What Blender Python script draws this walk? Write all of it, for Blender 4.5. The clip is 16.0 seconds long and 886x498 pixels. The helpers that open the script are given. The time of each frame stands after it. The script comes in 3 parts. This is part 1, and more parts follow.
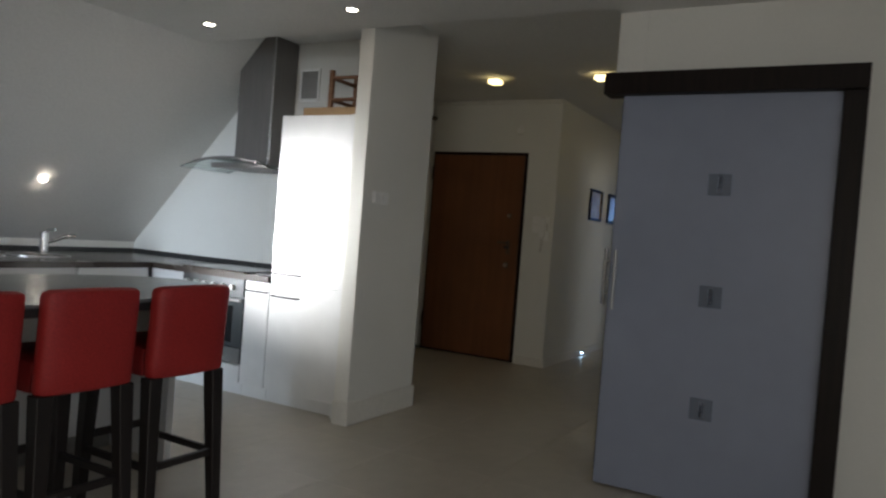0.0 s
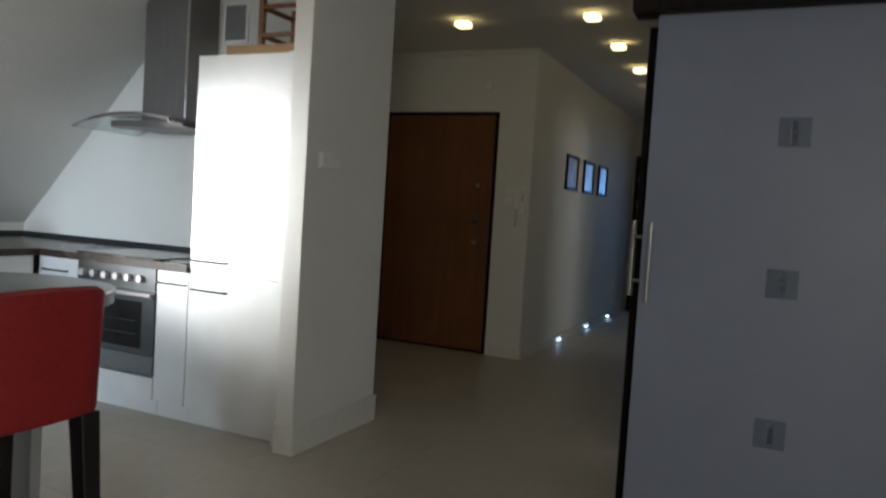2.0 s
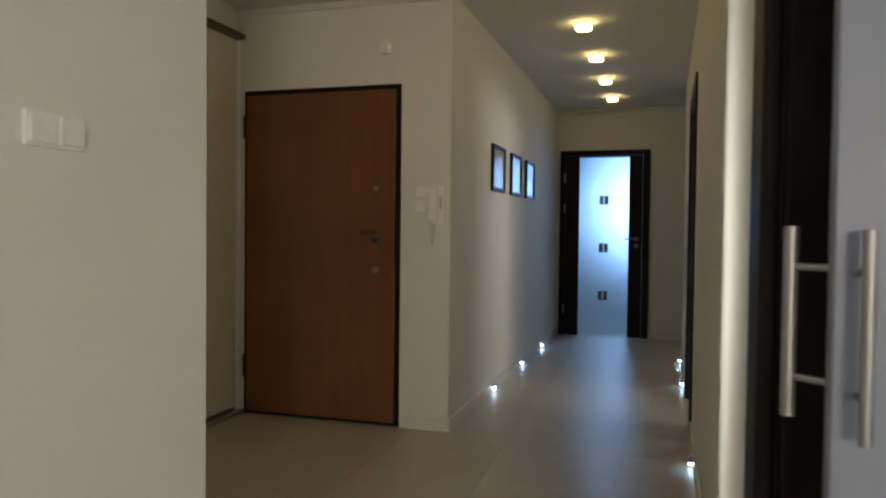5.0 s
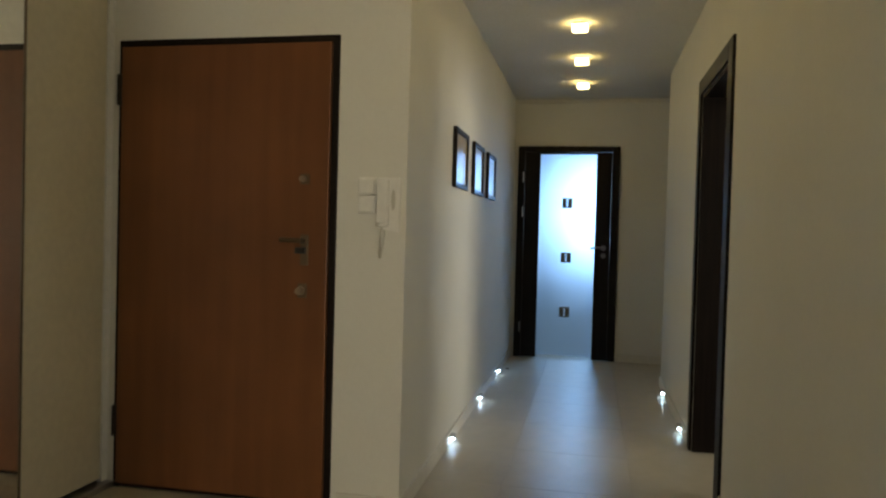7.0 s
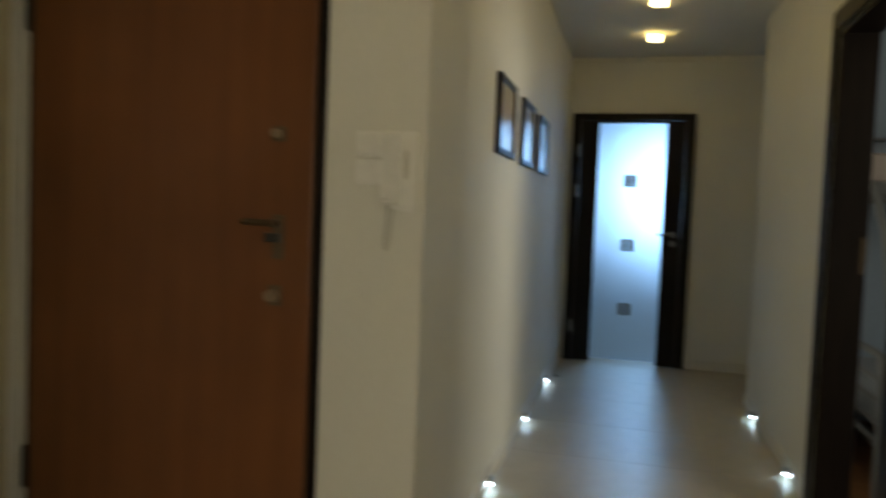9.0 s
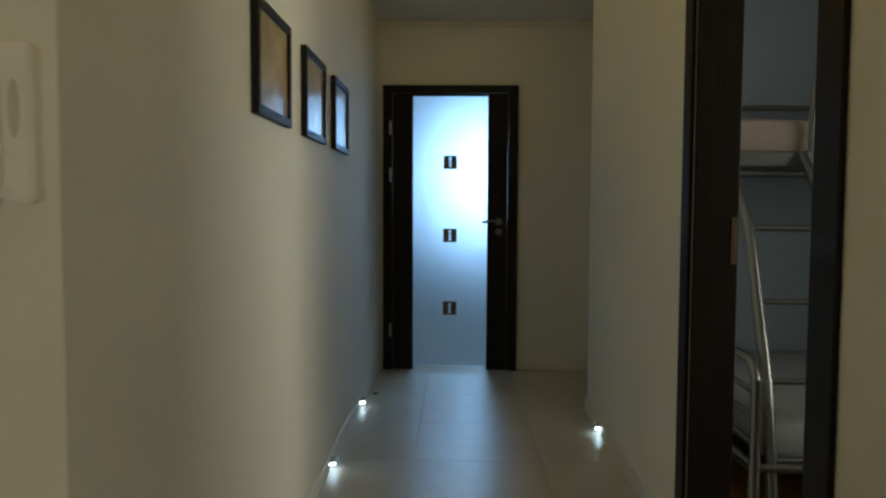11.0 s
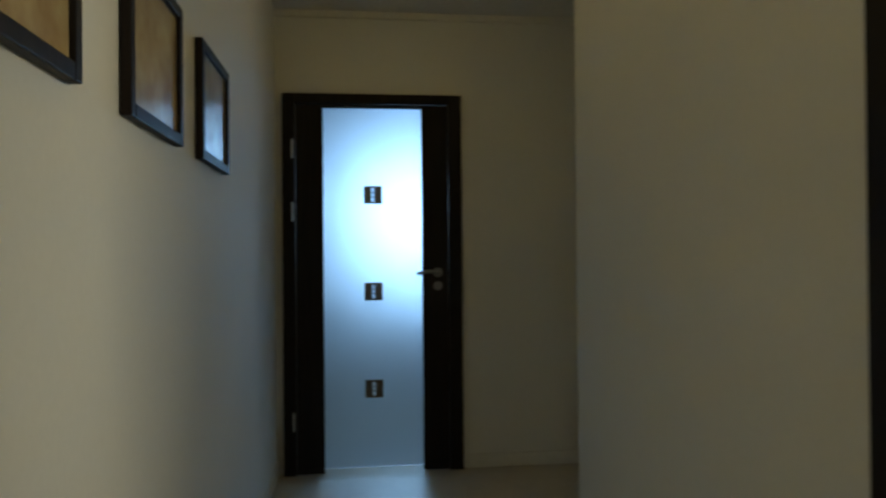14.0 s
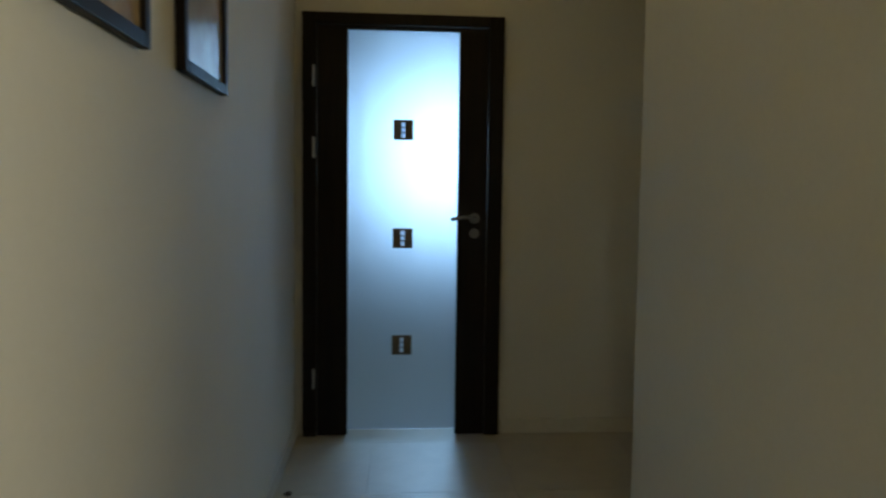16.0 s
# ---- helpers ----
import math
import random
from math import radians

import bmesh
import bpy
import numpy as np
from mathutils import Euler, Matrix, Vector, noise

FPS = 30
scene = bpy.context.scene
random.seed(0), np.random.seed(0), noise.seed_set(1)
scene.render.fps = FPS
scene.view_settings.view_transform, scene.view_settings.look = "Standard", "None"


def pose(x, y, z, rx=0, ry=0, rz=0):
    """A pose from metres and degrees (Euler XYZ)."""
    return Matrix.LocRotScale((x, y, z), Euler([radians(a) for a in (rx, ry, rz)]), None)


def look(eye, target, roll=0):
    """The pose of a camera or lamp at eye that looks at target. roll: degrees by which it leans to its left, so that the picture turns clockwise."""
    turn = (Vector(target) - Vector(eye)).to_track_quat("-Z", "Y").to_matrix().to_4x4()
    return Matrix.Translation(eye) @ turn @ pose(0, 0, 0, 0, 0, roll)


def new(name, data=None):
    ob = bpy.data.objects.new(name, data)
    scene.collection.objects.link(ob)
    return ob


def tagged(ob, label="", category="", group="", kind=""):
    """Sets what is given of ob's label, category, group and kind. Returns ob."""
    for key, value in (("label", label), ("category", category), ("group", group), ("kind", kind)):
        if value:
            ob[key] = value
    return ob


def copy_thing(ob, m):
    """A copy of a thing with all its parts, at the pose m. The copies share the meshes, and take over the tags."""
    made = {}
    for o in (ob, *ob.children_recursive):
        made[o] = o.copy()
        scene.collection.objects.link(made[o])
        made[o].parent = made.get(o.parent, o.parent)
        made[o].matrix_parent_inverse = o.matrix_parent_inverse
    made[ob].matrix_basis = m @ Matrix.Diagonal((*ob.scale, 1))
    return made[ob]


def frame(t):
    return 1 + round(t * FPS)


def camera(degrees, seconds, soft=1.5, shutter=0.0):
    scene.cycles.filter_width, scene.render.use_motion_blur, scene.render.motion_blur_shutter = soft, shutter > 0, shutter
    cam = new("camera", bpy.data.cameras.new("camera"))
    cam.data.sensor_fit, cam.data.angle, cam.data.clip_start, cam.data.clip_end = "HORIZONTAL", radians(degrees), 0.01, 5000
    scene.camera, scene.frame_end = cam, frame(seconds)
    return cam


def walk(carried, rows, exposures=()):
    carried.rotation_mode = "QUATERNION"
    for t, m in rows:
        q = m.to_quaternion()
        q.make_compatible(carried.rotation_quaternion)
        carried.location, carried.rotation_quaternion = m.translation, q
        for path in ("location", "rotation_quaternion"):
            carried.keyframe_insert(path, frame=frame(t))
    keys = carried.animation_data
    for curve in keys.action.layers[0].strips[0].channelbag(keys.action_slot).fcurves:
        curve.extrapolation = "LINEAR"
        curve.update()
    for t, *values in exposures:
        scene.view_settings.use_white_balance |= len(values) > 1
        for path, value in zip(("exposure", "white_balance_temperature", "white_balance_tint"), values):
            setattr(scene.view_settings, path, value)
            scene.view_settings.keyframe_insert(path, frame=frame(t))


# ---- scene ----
cam = camera(62.6, 16.0, soft=2.3, shutter=0.5)
METRES, EYE, TILT, LEAN, TURN = 7.55, 1.18, 0.0, 0.0, 29.3
ROWS = [
    (0.0, 0.0, 0.0, 0.0, 0.1, -1.24, -4.47),
    (0.5, 0.0025, 0.0275, 0.0017, 2.26, -1.05, -4.31),
    (1.0, -0.0058, 0.0621, 0.0007, -1.28, -0.02, -4.3),
    (1.5, -0.0152, 0.0907, 0.002, -5.4, 0.63, -4.46),
    (2.0, -0.0139, 0.1272, -0.0031, -4.13, -2.9, -3.57),
    (2.5, -0.0082, 0.1648, -0.0003, -4.6, -4.69, -2.31),
    (3.0, -0.009, 0.2055, -0.0009, -9.28, -4.27, -2.19),
    (3.5, -0.0152, 0.2421, 0.0011, -14.63, -2.06, -2.13),
    (4.0, -0.0076, 0.286, -0.0009, -13.55, -2.49, -1.13),
    (6.5, 0.026, 0.4687, -0.0016, -12.06, -1.56, -0.68),
    (7.0, 0.0302, 0.51, 0.0003, -17.83, -1.25, -1.54),
    (7.5, 0.0347, 0.5397, -0.002, -17.96, -0.51, -0.75),
    (8.0, 0.0525, 0.5751, -0.0003, -6.67, -0.6, -0.01),
    (8.5, 0.0632, 0.5969, -0.0007, -3.88, -0.52, -0.88),
    (9.0, 0.0718, 0.6332, 0.0005, -14.56, -2.84, -2.24),
    (9.5, 0.0828, 0.6527, -0.0022, -24.31, -4.58, -1.48),
    (10.0, 0.1056, 0.6836, -0.0008, -26.31, -5.02, -0.28),
    (12.5, 0.1658, 0.8115, 0.0002, -32.62, -2.82, -0.57),
    (13.0, 0.177, 0.8438, -0.0001, -34.06, -2.36, -0.99),
    (13.5, 0.1828, 0.8708, 0.0015, -39.32, -0.53, -0.17),
    (14.0, 0.1973, 0.8939, -0.0003, -36.03, 0.4, 0.49),
    (14.5, 0.2128, 0.906, 0.0004, -29.68, 0.87, 0.34),
    (15.0, 0.2155, 0.9121, -0.0009, -31.92, -2.73, -0.29),
    (15.5, 0.2177, 0.9165, -0.0011, -29.25, -3.46, -0.12),
    (16.0, 0.2273, 0.9403, -0.0004, -33.44, -4.01, -0.73),
]
path = [(t, pose(0, 0, EYE, TILT, LEAN, TURN) @ pose(METRES * x, METRES * y, METRES * z, 90 + pitch, roll, yaw)) for t, x, y, z, yaw, pitch, roll in ROWS]
path += [
    (4.2, pose(-1.124, 1.974, 1.163, 88.08, -0.7, 17.05)),
    (6.3, pose(-1.534, 3.072, 1.158, 88.63, -0.4, 16.87)),
    (10.2, pose(-1.836, 4.980, 1.175, 86.13, -0.1, 3.87)),
    (12.3, pose(-1.898, 5.886, 1.181, 87.10, -0.6, -4.5)),
]
path.sort(key=lambda row: row[0])
walk(cam, path, exposures=[
    (0.0, -1.15, 6050, 10), (2.5, -1.15, 6050, 8), (3.5, -0.5, 6250, 9), (4.0, -0.2, 6450, 9), (6.3, 0.38, 7050, 7),
    (7.0, 0.43, 7200, 5), (8.0, 0.15, 7350, 4), (8.5, 0.3, 7400, 3), (10.0, 0.0, 7500, 1), (12.5, 0.05, 7400, -2), (14.5, -0.3, 7700, -1), (16.0, -0.15, 7950, 0)])

# ---- world, daylight and lamps ----
world = bpy.data.worlds.new("sky")
scene.world = world
world.use_nodes = True
wn = world.node_tree
sky = wn.nodes.new("ShaderNodeTexSky")
sky.sky_type, sky.sun_disc = "NISHITA", False
sky.sun_elevation, sky.sun_rotation = radians(35), radians(200)
wn.links.new(sky.outputs[0], wn.nodes["Background"].inputs[0])
wn.nodes["Background"].inputs[1].default_value = 0.1
sun = new("sun", bpy.data.lights.new("sun", "SUN"))
sun.data.energy, sun.data.angle, sun.data.color = 1.0, radians(10), (1, 0.96, 0.9)
sun.matrix_world = look((0, 0, 8), (1.0, 2.7, 5.9))


def area_lamp(name, eye, target, w, h, watts, colour, spread):
    lamp = new(name, bpy.data.lights.new(name, "AREA"))
    lamp.data.shape, lamp.data.size, lamp.data.size_y = "RECTANGLE", w, h
    lamp.data.energy, lamp.data.color, lamp.data.spread = watts, colour, radians(spread)
    lamp.matrix_world = look(eye, target)
    return lamp


area_lamp("daylight_dormer", (-5.22, 1.45, 1.52), (-3.18, 3.66, 1.32), 0.4, 1.1, 35, (1.0, 0.97, 0.91), 29)
# fill lamp for the kitchen fronts, behind an added, unseen window
area_lamp("fill_kitchen", (-4.4, -2.92, 1.5), (-4.85, 3.6, 0.75), 1.3, 1.3, 27, (0.80, 0.90, 1.0), 36)
area_lamp("daylight_end_room", (-1.50, 12.98, 1.53), (-1.75, 10.6, 1.4), 0.8, 0.85, 16, (0.27, 0.54, 1.0), 150)
area_lamp("daylight_bedroom", (2.3, 6.2, 1.5), (-2.435, 7.9, 1.35), 2.1, 1.2, 11, (1.0, 0.95, 0.85), 80)
# added lamp on the unseen south side, brightens hall and entrance door
area_lamp("fill_hall", (1.0, -2.9, 1.4), (-2.6, 6.0, 1.0), 1.4, 1.3, 23, (1.0, 0.90, 0.75), 90)
# fill added from the unseen east side for bar panel, stools and pier
area_lamp("fill_east", (2.35, 0.3, 1.45), (-2.6, 1.6, 0.7), 1.4, 1.3, 15, (0.90, 0.95, 1.0), 110)


# ---- materials ----
def material(name, base, rough=0.5, metal=0.0, grain=None, stain=0.06, bump=0.05, scale=(30, 30, 30), spec=0.5, coat=0.0):
    """Principled surface with a fine grain, larger soft stains and a bump."""
    m = bpy.data.materials.new(name)
    m.use_nodes = True
    n, l = m.node_tree.nodes, m.node_tree.links
    b = n["Principled BSDF"]
    b.inputs["Roughness"].default_value, b.inputs["Metallic"].default_value = rough, metal
    b.inputs["Specular IOR Level"].default_value = spec
    b.inputs["Coat Weight"].default_value = coat
    co = n.new("ShaderNodeTexCoord")
    mp = n.new("ShaderNodeMapping")
    mp.inputs["Scale"].default_value, mp.inputs["Location"].default_value = scale, (0.37, 0.41, 0.53)
    l.new(co.outputs["Object"], mp.inputs[0])
    fine = n.new("ShaderNodeTexNoise")
    fine.inputs["Scale"].default_value, fine.inputs["Detail"].default_value = 1.0, 6
    l.new(mp.outputs[0], fine.inputs["Vector"])
    big = n.new("ShaderNodeTexNoise")
    big.inputs["Scale"].default_value, big.inputs["Detail"].default_value = 1.7, 3
    shift = n.new("ShaderNodeMapping")
    shift.inputs["Location"].default_value = (0.19, 0.63, 0.47)
    l.new(co.outputs["Object"], shift.inputs[0])
    l.new(shift.outputs[0], big.inputs["Vector"])
    mix = n.new("ShaderNodeMix")
    mix.data_type = "RGBA"
    other = grain if grain else tuple(c * 0.94 for c in base)
    mix.inputs["A"].default_value, mix.inputs["B"].default_value = (*base, 1), (*other, 1)
    ramp = n.new("ShaderNodeMapRange")
    ramp.inputs["From Min"].default_value, ramp.inputs["From Max"].default_value = 0.35, 0.65
    l.new(fine.outputs[0], ramp.inputs["Value"])
    l.new(ramp.outputs[0], mix.inputs["Factor"])
    dirt = n.new("ShaderNodeMix")
    dirt.data_type, dirt.blend_type = "RGBA", "MULTIPLY"
    dirt.inputs["Factor"].default_value = 1.0
    tone = n.new("ShaderNodeMapRange")
    tone.inputs["From Min"].default_value, tone.inputs["From Max"].default_value = 0.3, 0.7
    tone.inputs["To Min"].default_value, tone.inputs["To Max"].default_value = 1 - stain, 1.0
    l.new(big.outputs[0], tone.inputs["Value"])
    l.new(mix.outputs["Result"], dirt.inputs["A"])
    l.new(tone.outputs[0], dirt.inputs["B"])
    l.new(dirt.outputs["Result"], b.inputs["Base Color"])
    wear = n.new("ShaderNodeMapRange")
    wear.inputs["To Min"].default_value, wear.inputs["To Max"].default_value = max(rough - 0.06, 0.02), min(rough + 0.08, 1)
    l.new(big.outputs[0], wear.inputs["Value"])
    l.new(wear.outputs[0], b.inputs["Roughness"])
    if bump:
        bp = n.new("ShaderNodeBump")
        bp.inputs["Strength"].default_value, bp.inputs["Distance"].default_value = bump, 0.004
        l.new(fine.outputs[0], bp.inputs["Height"])
        l.new(bp.outputs[0], b.inputs["Normal"])
    return m


def glowing(name, colour, strength):
    m = bpy.data.materials.new(name)
    m.use_nodes = True
    b = m.node_tree.nodes["Principled BSDF"]
    b.inputs["Base Color"].default_value = (0.8, 0.8, 0.8, 1)
    b.inputs["Emission Color"].default_value = (*colour, 1)
    b.inputs["Emission Strength"].default_value = strength
    return m


def glassy(name, colour, rough):
    m = bpy.data.materials.new(name)
    m.use_nodes = True
    b = m.node_tree.nodes["Principled BSDF"]
    b.inputs["Base Color"].default_value = (*colour, 1)
    b.inputs["Transmission Weight"].default_value = 1.0
    b.inputs["Roughness"].default_value, b.inputs["IOR"].default_value = rough, 1.45
    return m


PLASTER = material("white_plaster", (0.80, 0.79, 0.74), 0.8, grain=(0.785, 0.775, 0.725), bump=0.02, scale=(60, 60, 60), stain=0.05)
CEILING = material("ceiling_paint", (0.80, 0.79, 0.76), 0.85, bump=0.08, scale=(60, 60, 60), stain=0.04)
TILE = material("beige_tile", (0.57, 0.52, 0.435), 0.34, grain=(0.53, 0.485, 0.405), bump=0.02, scale=(14, 14, 14), stain=0.08)
GROUT = material("grout", (0.55, 0.50, 0.42), 0.9, scale=(80, 80, 80), bump=0.1)
TRIMW = material("white_trim", (0.78, 0.76, 0.70), 0.5, bump=0.03)
VENEER = material("red_brown_veneer", (0.225, 0.084, 0.030), 0.42, grain=(0.190, 0.068, 0.024), scale=(15, 15, 0.9), bump=0.015, stain=0.34)
WENGE = material("wenge_wood", (0.016, 0.010, 0.008), 0.5, grain=(0.009, 0.006, 0.005), scale=(60, 60, 3), bump=0.06, stain=0.2, spec=0.2)
LAMINATE = material("white_laminate", (0.82, 0.82, 0.81), 0.32, bump=0.0, scale=(5, 5, 5), stain=0.03)
COUNTER = material("dark_worktop", (0.035, 0.026, 0.022), 0.25, grain=(0.055, 0.04, 0.033), scale=(120, 120, 120), bump=0.03)
GREYTOP = material("grey_table_top", (0.20, 0.205, 0.205), 0.22, grain=(0.17, 0.175, 0.175), scale=(90, 90, 90), bump=0.01)
STEEL = material("brushed_steel", (0.42, 0.41, 0.40), 0.36, 1.0, grain=(0.34, 0.33, 0.32), scale=(4, 4, 160), bump=0.03, stain=0.1)
HOODST = material("hood_steel", (0.30, 0.28, 0.27), 0.48, 1.0, grain=(0.26, 0.245, 0.235), scale=(170, 170, 3), bump=0.01, stain=0.15)
OVENST = material("grey_oven_steel", (0.12, 0.125, 0.13), 0.35, 1.0, grain=(0.10, 0.105, 0.11), scale=(3, 3, 160), bump=0.01, stain=0.12)
SATIN = material("satin_handle", (0.40, 0.40, 0.40), 0.42, 1.0, bump=0.0, stain=0.08)
CHROME = material("satin_chrome", (0.62, 0.62, 0.62), 0.2, 1.0, bump=0.0, stain=0.08)
TUBE = material("silver_tube", (0.24, 0.25, 0.27), 0.32, 1.0, bump=0.0, stain=0.12)
BLACK = material("black_glass", (0.012, 0.012, 0.014), 0.08, bump=0.0, stain=0.1)
DARKP = material("dark_plastic", (0.03, 0.03, 0.03), 0.4, bump=0.02)
WHITEP = material("white_plastic", (0.88, 0.87, 0.84), 0.35, bump=0.01, stain=0.03)
RED = material("red_upholstery", (0.42, 0.022, 0.020), 0.55, grain=(0.33, 0.016, 0.015), scale=(140, 140, 140), bump=0.12, stain=0.15)
LEGS = material("dark_stained_legs", (0.014, 0.010, 0.009), 0.45, grain=(0.009, 0.006, 0.006), scale=(50, 50, 4), bump=0.05)
LEAF = material("grey_satin_glass", (0.280, 0.305, 0.388), 0.38, grain=(0.268, 0.292, 0.372), scale=(8, 8, 8), bump=0.0, stain=0.08, spec=0.4)
CREAM = material("cream_panel", (0.72, 0.66, 0.50), 0.45, bump=0.02, stain=0.04)
PINE = material("pale_wood", (0.50, 0.31, 0.15), 0.5, grain=(0.40, 0.23, 0.10), scale=(40, 4, 40), bump=0.05)
RACKWOOD = material("reddish_rack_wood", (0.30, 0.15, 0.075), 0.5, grain=(0.22, 0.10, 0.05), scale=(40, 4, 40), bump=0.05)
CARD = material("cardboard", (0.42, 0.27, 0.14), 0.8, bump=0.08)
BRONZE = material("bronze_fitting", (0.16, 0.12, 0.08), 0.4, 0.8, bump=0.03)
ALU = material("aluminium", (0.60, 0.60, 0.58), 0.32, 1.0, bump=0.0)
FABRIC = material("grey_bedding", (0.35, 0.38, 0.44), 0.9, scale=(50, 50, 50), bump=0.25, stain=0.2)
PINK = material("pale_bedding", (0.36, 0.31, 0.30), 0.9, scale=(50, 50, 50), bump=0.25, stain=0.2)
BLUEWALL = material("pale_blue_plaster", (0.30, 0.37, 0.48), 0.85, scale=(60, 60, 60), bump=0.1)
SEPIA = material("sepia_print", (0.62, 0.50, 0.27), 0.5, grain=(0.40, 0.25, 0.10), scale=(9, 9, 9), bump=0.0, stain=0.35, coat=1.0)
PARQUET = material("red_brown_parquet", (0.30, 0.14, 0.06), 0.35, grain=(0.21, 0.095, 0.04), scale=(4, 40, 4), bump=0.04, stain=0.2)
INLAY = material("etched_inlay", (0.20, 0.225, 0.285), 0.22, 0.0, bump=0.0, stain=0.3, coat=0.3)
OVENGLASS = material("grey_oven_glass", (0.085, 0.095, 0.10), 0.10, bump=0.0, stain=0.1)
KNOB = material("light_grey_knob", (0.62, 0.62, 0.60), 0.3, bump=0.0)
WARMCH = material("warm_nickel", (0.40, 0.31, 0.24), 0.42, 0.7, bump=0.0, stain=0.2)
PLATE = material("worn_bronze_plate", (0.17, 0.12, 0.075), 0.55, 0.3, bump=0.03, stain=0.3)
HANDLE = material("dark_nickel_handle", (0.07, 0.07, 0.075), 0.4, 1.0, bump=0.0, stain=0.1)
LEVERM = material("dull_lever_metal", (0.20, 0.20, 0.20), 0.4, 0.8, bump=0.0, stain=0.1)
CORD = material("cord", (0.62, 0.60, 0.55), 0.6, bump=0.0)
DEBRIS = material("dry_leaf", (0.10, 0.07, 0.04), 0.9, bump=0.2)
FROST = glassy("frosted_glass", (0.82, 0.89, 1.0), 0.56)
CLEAR = glassy("clear_glass", (0.95, 0.97, 0.97), 0.0)
HOODGLASS = glassy("hood_glass", (0.55, 0.62, 0.60), 0.05)
SEPIA.node_tree.nodes["Principled BSDF"].inputs["Coat Roughness"].default_value = 0.16
MIRROR = material("mirror_silver", (0.84, 0.84, 0.80), 0.03, 1.0, bump=0.0, stain=0.02)
MIRROR.node_tree.nodes["Principled BSDF"].inputs["Roughness"].links and MIRROR.node_tree.links.remove(MIRROR.node_tree.nodes["Principled BSDF"].inputs["Roughness"].links[0])
MIRROR.node_tree.nodes["Principled BSDF"].inputs["Roughness"].default_value = 0.01
WARM = glowing("warm_lamp_glass", (1.0, 0.74, 0.30), 11)
LED = glowing("cold_led", (0.50, 0.73, 1.0), 26)
SPOT = glowing("halogen_spot", (1.0, 0.84, 0.66), 110)


# ---- mesh helpers ----
def box(bm, lo, hi, bevel=0.0):
    c = [(a + b) / 2 for a, b in zip(lo, hi)]
    s = [b - a for a, b in zip(lo, hi)]
    g = bmesh.ops.create_cube(bm, size=1.0, matrix=Matrix.Translation(c) @ Matrix.Diagonal((*s, 1)))
    if bevel:
        edges = list({e for v in g["verts"] for e in v.link_edges})
        bmesh.ops.bevel(bm, geom=edges, offset=min(bevel, 0.45 * min(s)), segments=2, affect="EDGES", profile=0.5)


def rod(bm, a, b, r, seg=12, r2=None):
    a, b = Vector(a), Vector(b)
    m = Matrix.Translation((a + b) / 2) @ (b - a).to_track_quat("Z", "Y").to_matrix().to_4x4()
    bmesh.ops.create_cone(bm, cap_ends=True, segments=seg, radius1=r, radius2=r if r2 is None else r2, depth=(b - a).length, matrix=m)


def tube(bm, pts, r, seg=10):
    """A round tube along points."""
    pts = [Vector(p) for p in pts]
    rings, side = [], None
    for i, p in enumerate(pts):
        d = (pts[min(i + 1, len(pts) - 1)] - pts[max(i - 1, 0)]).normalized()
        if side is None:
            side = d.orthogonal().normalized()
        side = (side - d * side.dot(d)).normalized()
        up = d.cross(side)
        rings.append([bm.verts.new(p + r * (math.cos(a) * side + math.sin(a) * up)) for a in (2 * math.pi * k / seg for k in range(seg))])
    for q, s in zip(rings, rings[1:]):
        for k in range(seg):
            bm.faces.new((q[k], q[(k + 1) % seg], s[(k + 1) % seg], s[k]))
    bm.faces.new(rings[0][::-1]), bm.faces.new(rings[-1])


def prism(bm, outline, axis, a, b):
    """A polygon, drawn in the two other axes, drawn out along axis from a to b."""
    def at(p, v):
        q = list(p)
        q.insert("xyz".index(axis), v)
        return bm.verts.new(q)
    one, two = [at(p, a) for p in outline], [at(p, b) for p in outline]
    bm.faces.new(one), bm.faces.new(two[::-1])
    for i in range(len(one)):
        j = (i + 1) % len(one)
        bm.faces.new((one[i], two[i], two[j], one[j]))
    bmesh.ops.recalc_face_normals(bm, faces=bm.faces)


def bend(points, steps=6):
    """Smooth curve through points."""
    p = [Vector(q) for q in points]
    p = [p[0] * 2 - p[1]] + p + [p[-1] * 2 - p[-2]]
    out = []
    for i in range(1, len(p) - 2):
        for k in range(steps):
            t = k / steps
            out.append(0.5 * (2 * p[i] + (p[i + 1] - p[i - 1]) * t + (2 * p[i - 1] - 5 * p[i] + 4 * p[i + 1] - p[i + 2]) * t * t + (3 * p[i] - p[i - 1] - 3 * p[i + 1] + p[i + 2]) * t ** 3))
    return out + [p[-2]]


def made(name, bm, mat, parent=None, smooth=False):
    """An object from a bmesh in the world's places; as a part it moves into its thing's own frame."""
    me = bpy.data.meshes.new(name)
    if parent:
        o, q = Vector((0, 0, 0)), parent
        while q:
            o, q = o + q.location, q.parent
        bmesh.ops.translate(bm, verts=bm.verts, vec=-o)
    bm.to_mesh(me)
    bm.free()
    me.materials.append(mat)
    if smooth:
        for f in me.polygons:
            f.use_smooth = True
        me.set_sharp_from_angle(angle=radians(40))
    ob = new(name, me)
    ob.parent = parent
    return ob


def boxes(name, mat, parent, *parts, bevel=0.002):
    bm = bmesh.new()
    for lo, hi in parts:
        box(bm, lo, hi, bevel)
    return made(name, bm, mat, parent)


def rods(name, mat, parent, *parts, seg=14):
    bm = bmesh.new()
    for a, b, r in parts:
        rod(bm, a, b, r, seg)
    return made(name, bm, mat, parent, True)


def thing(name, base, label, category, group=""):
    ob = new(name)
    ob.location = base
    ob.empty_display_size = 0.1
    return tagged(ob, label, category, group)


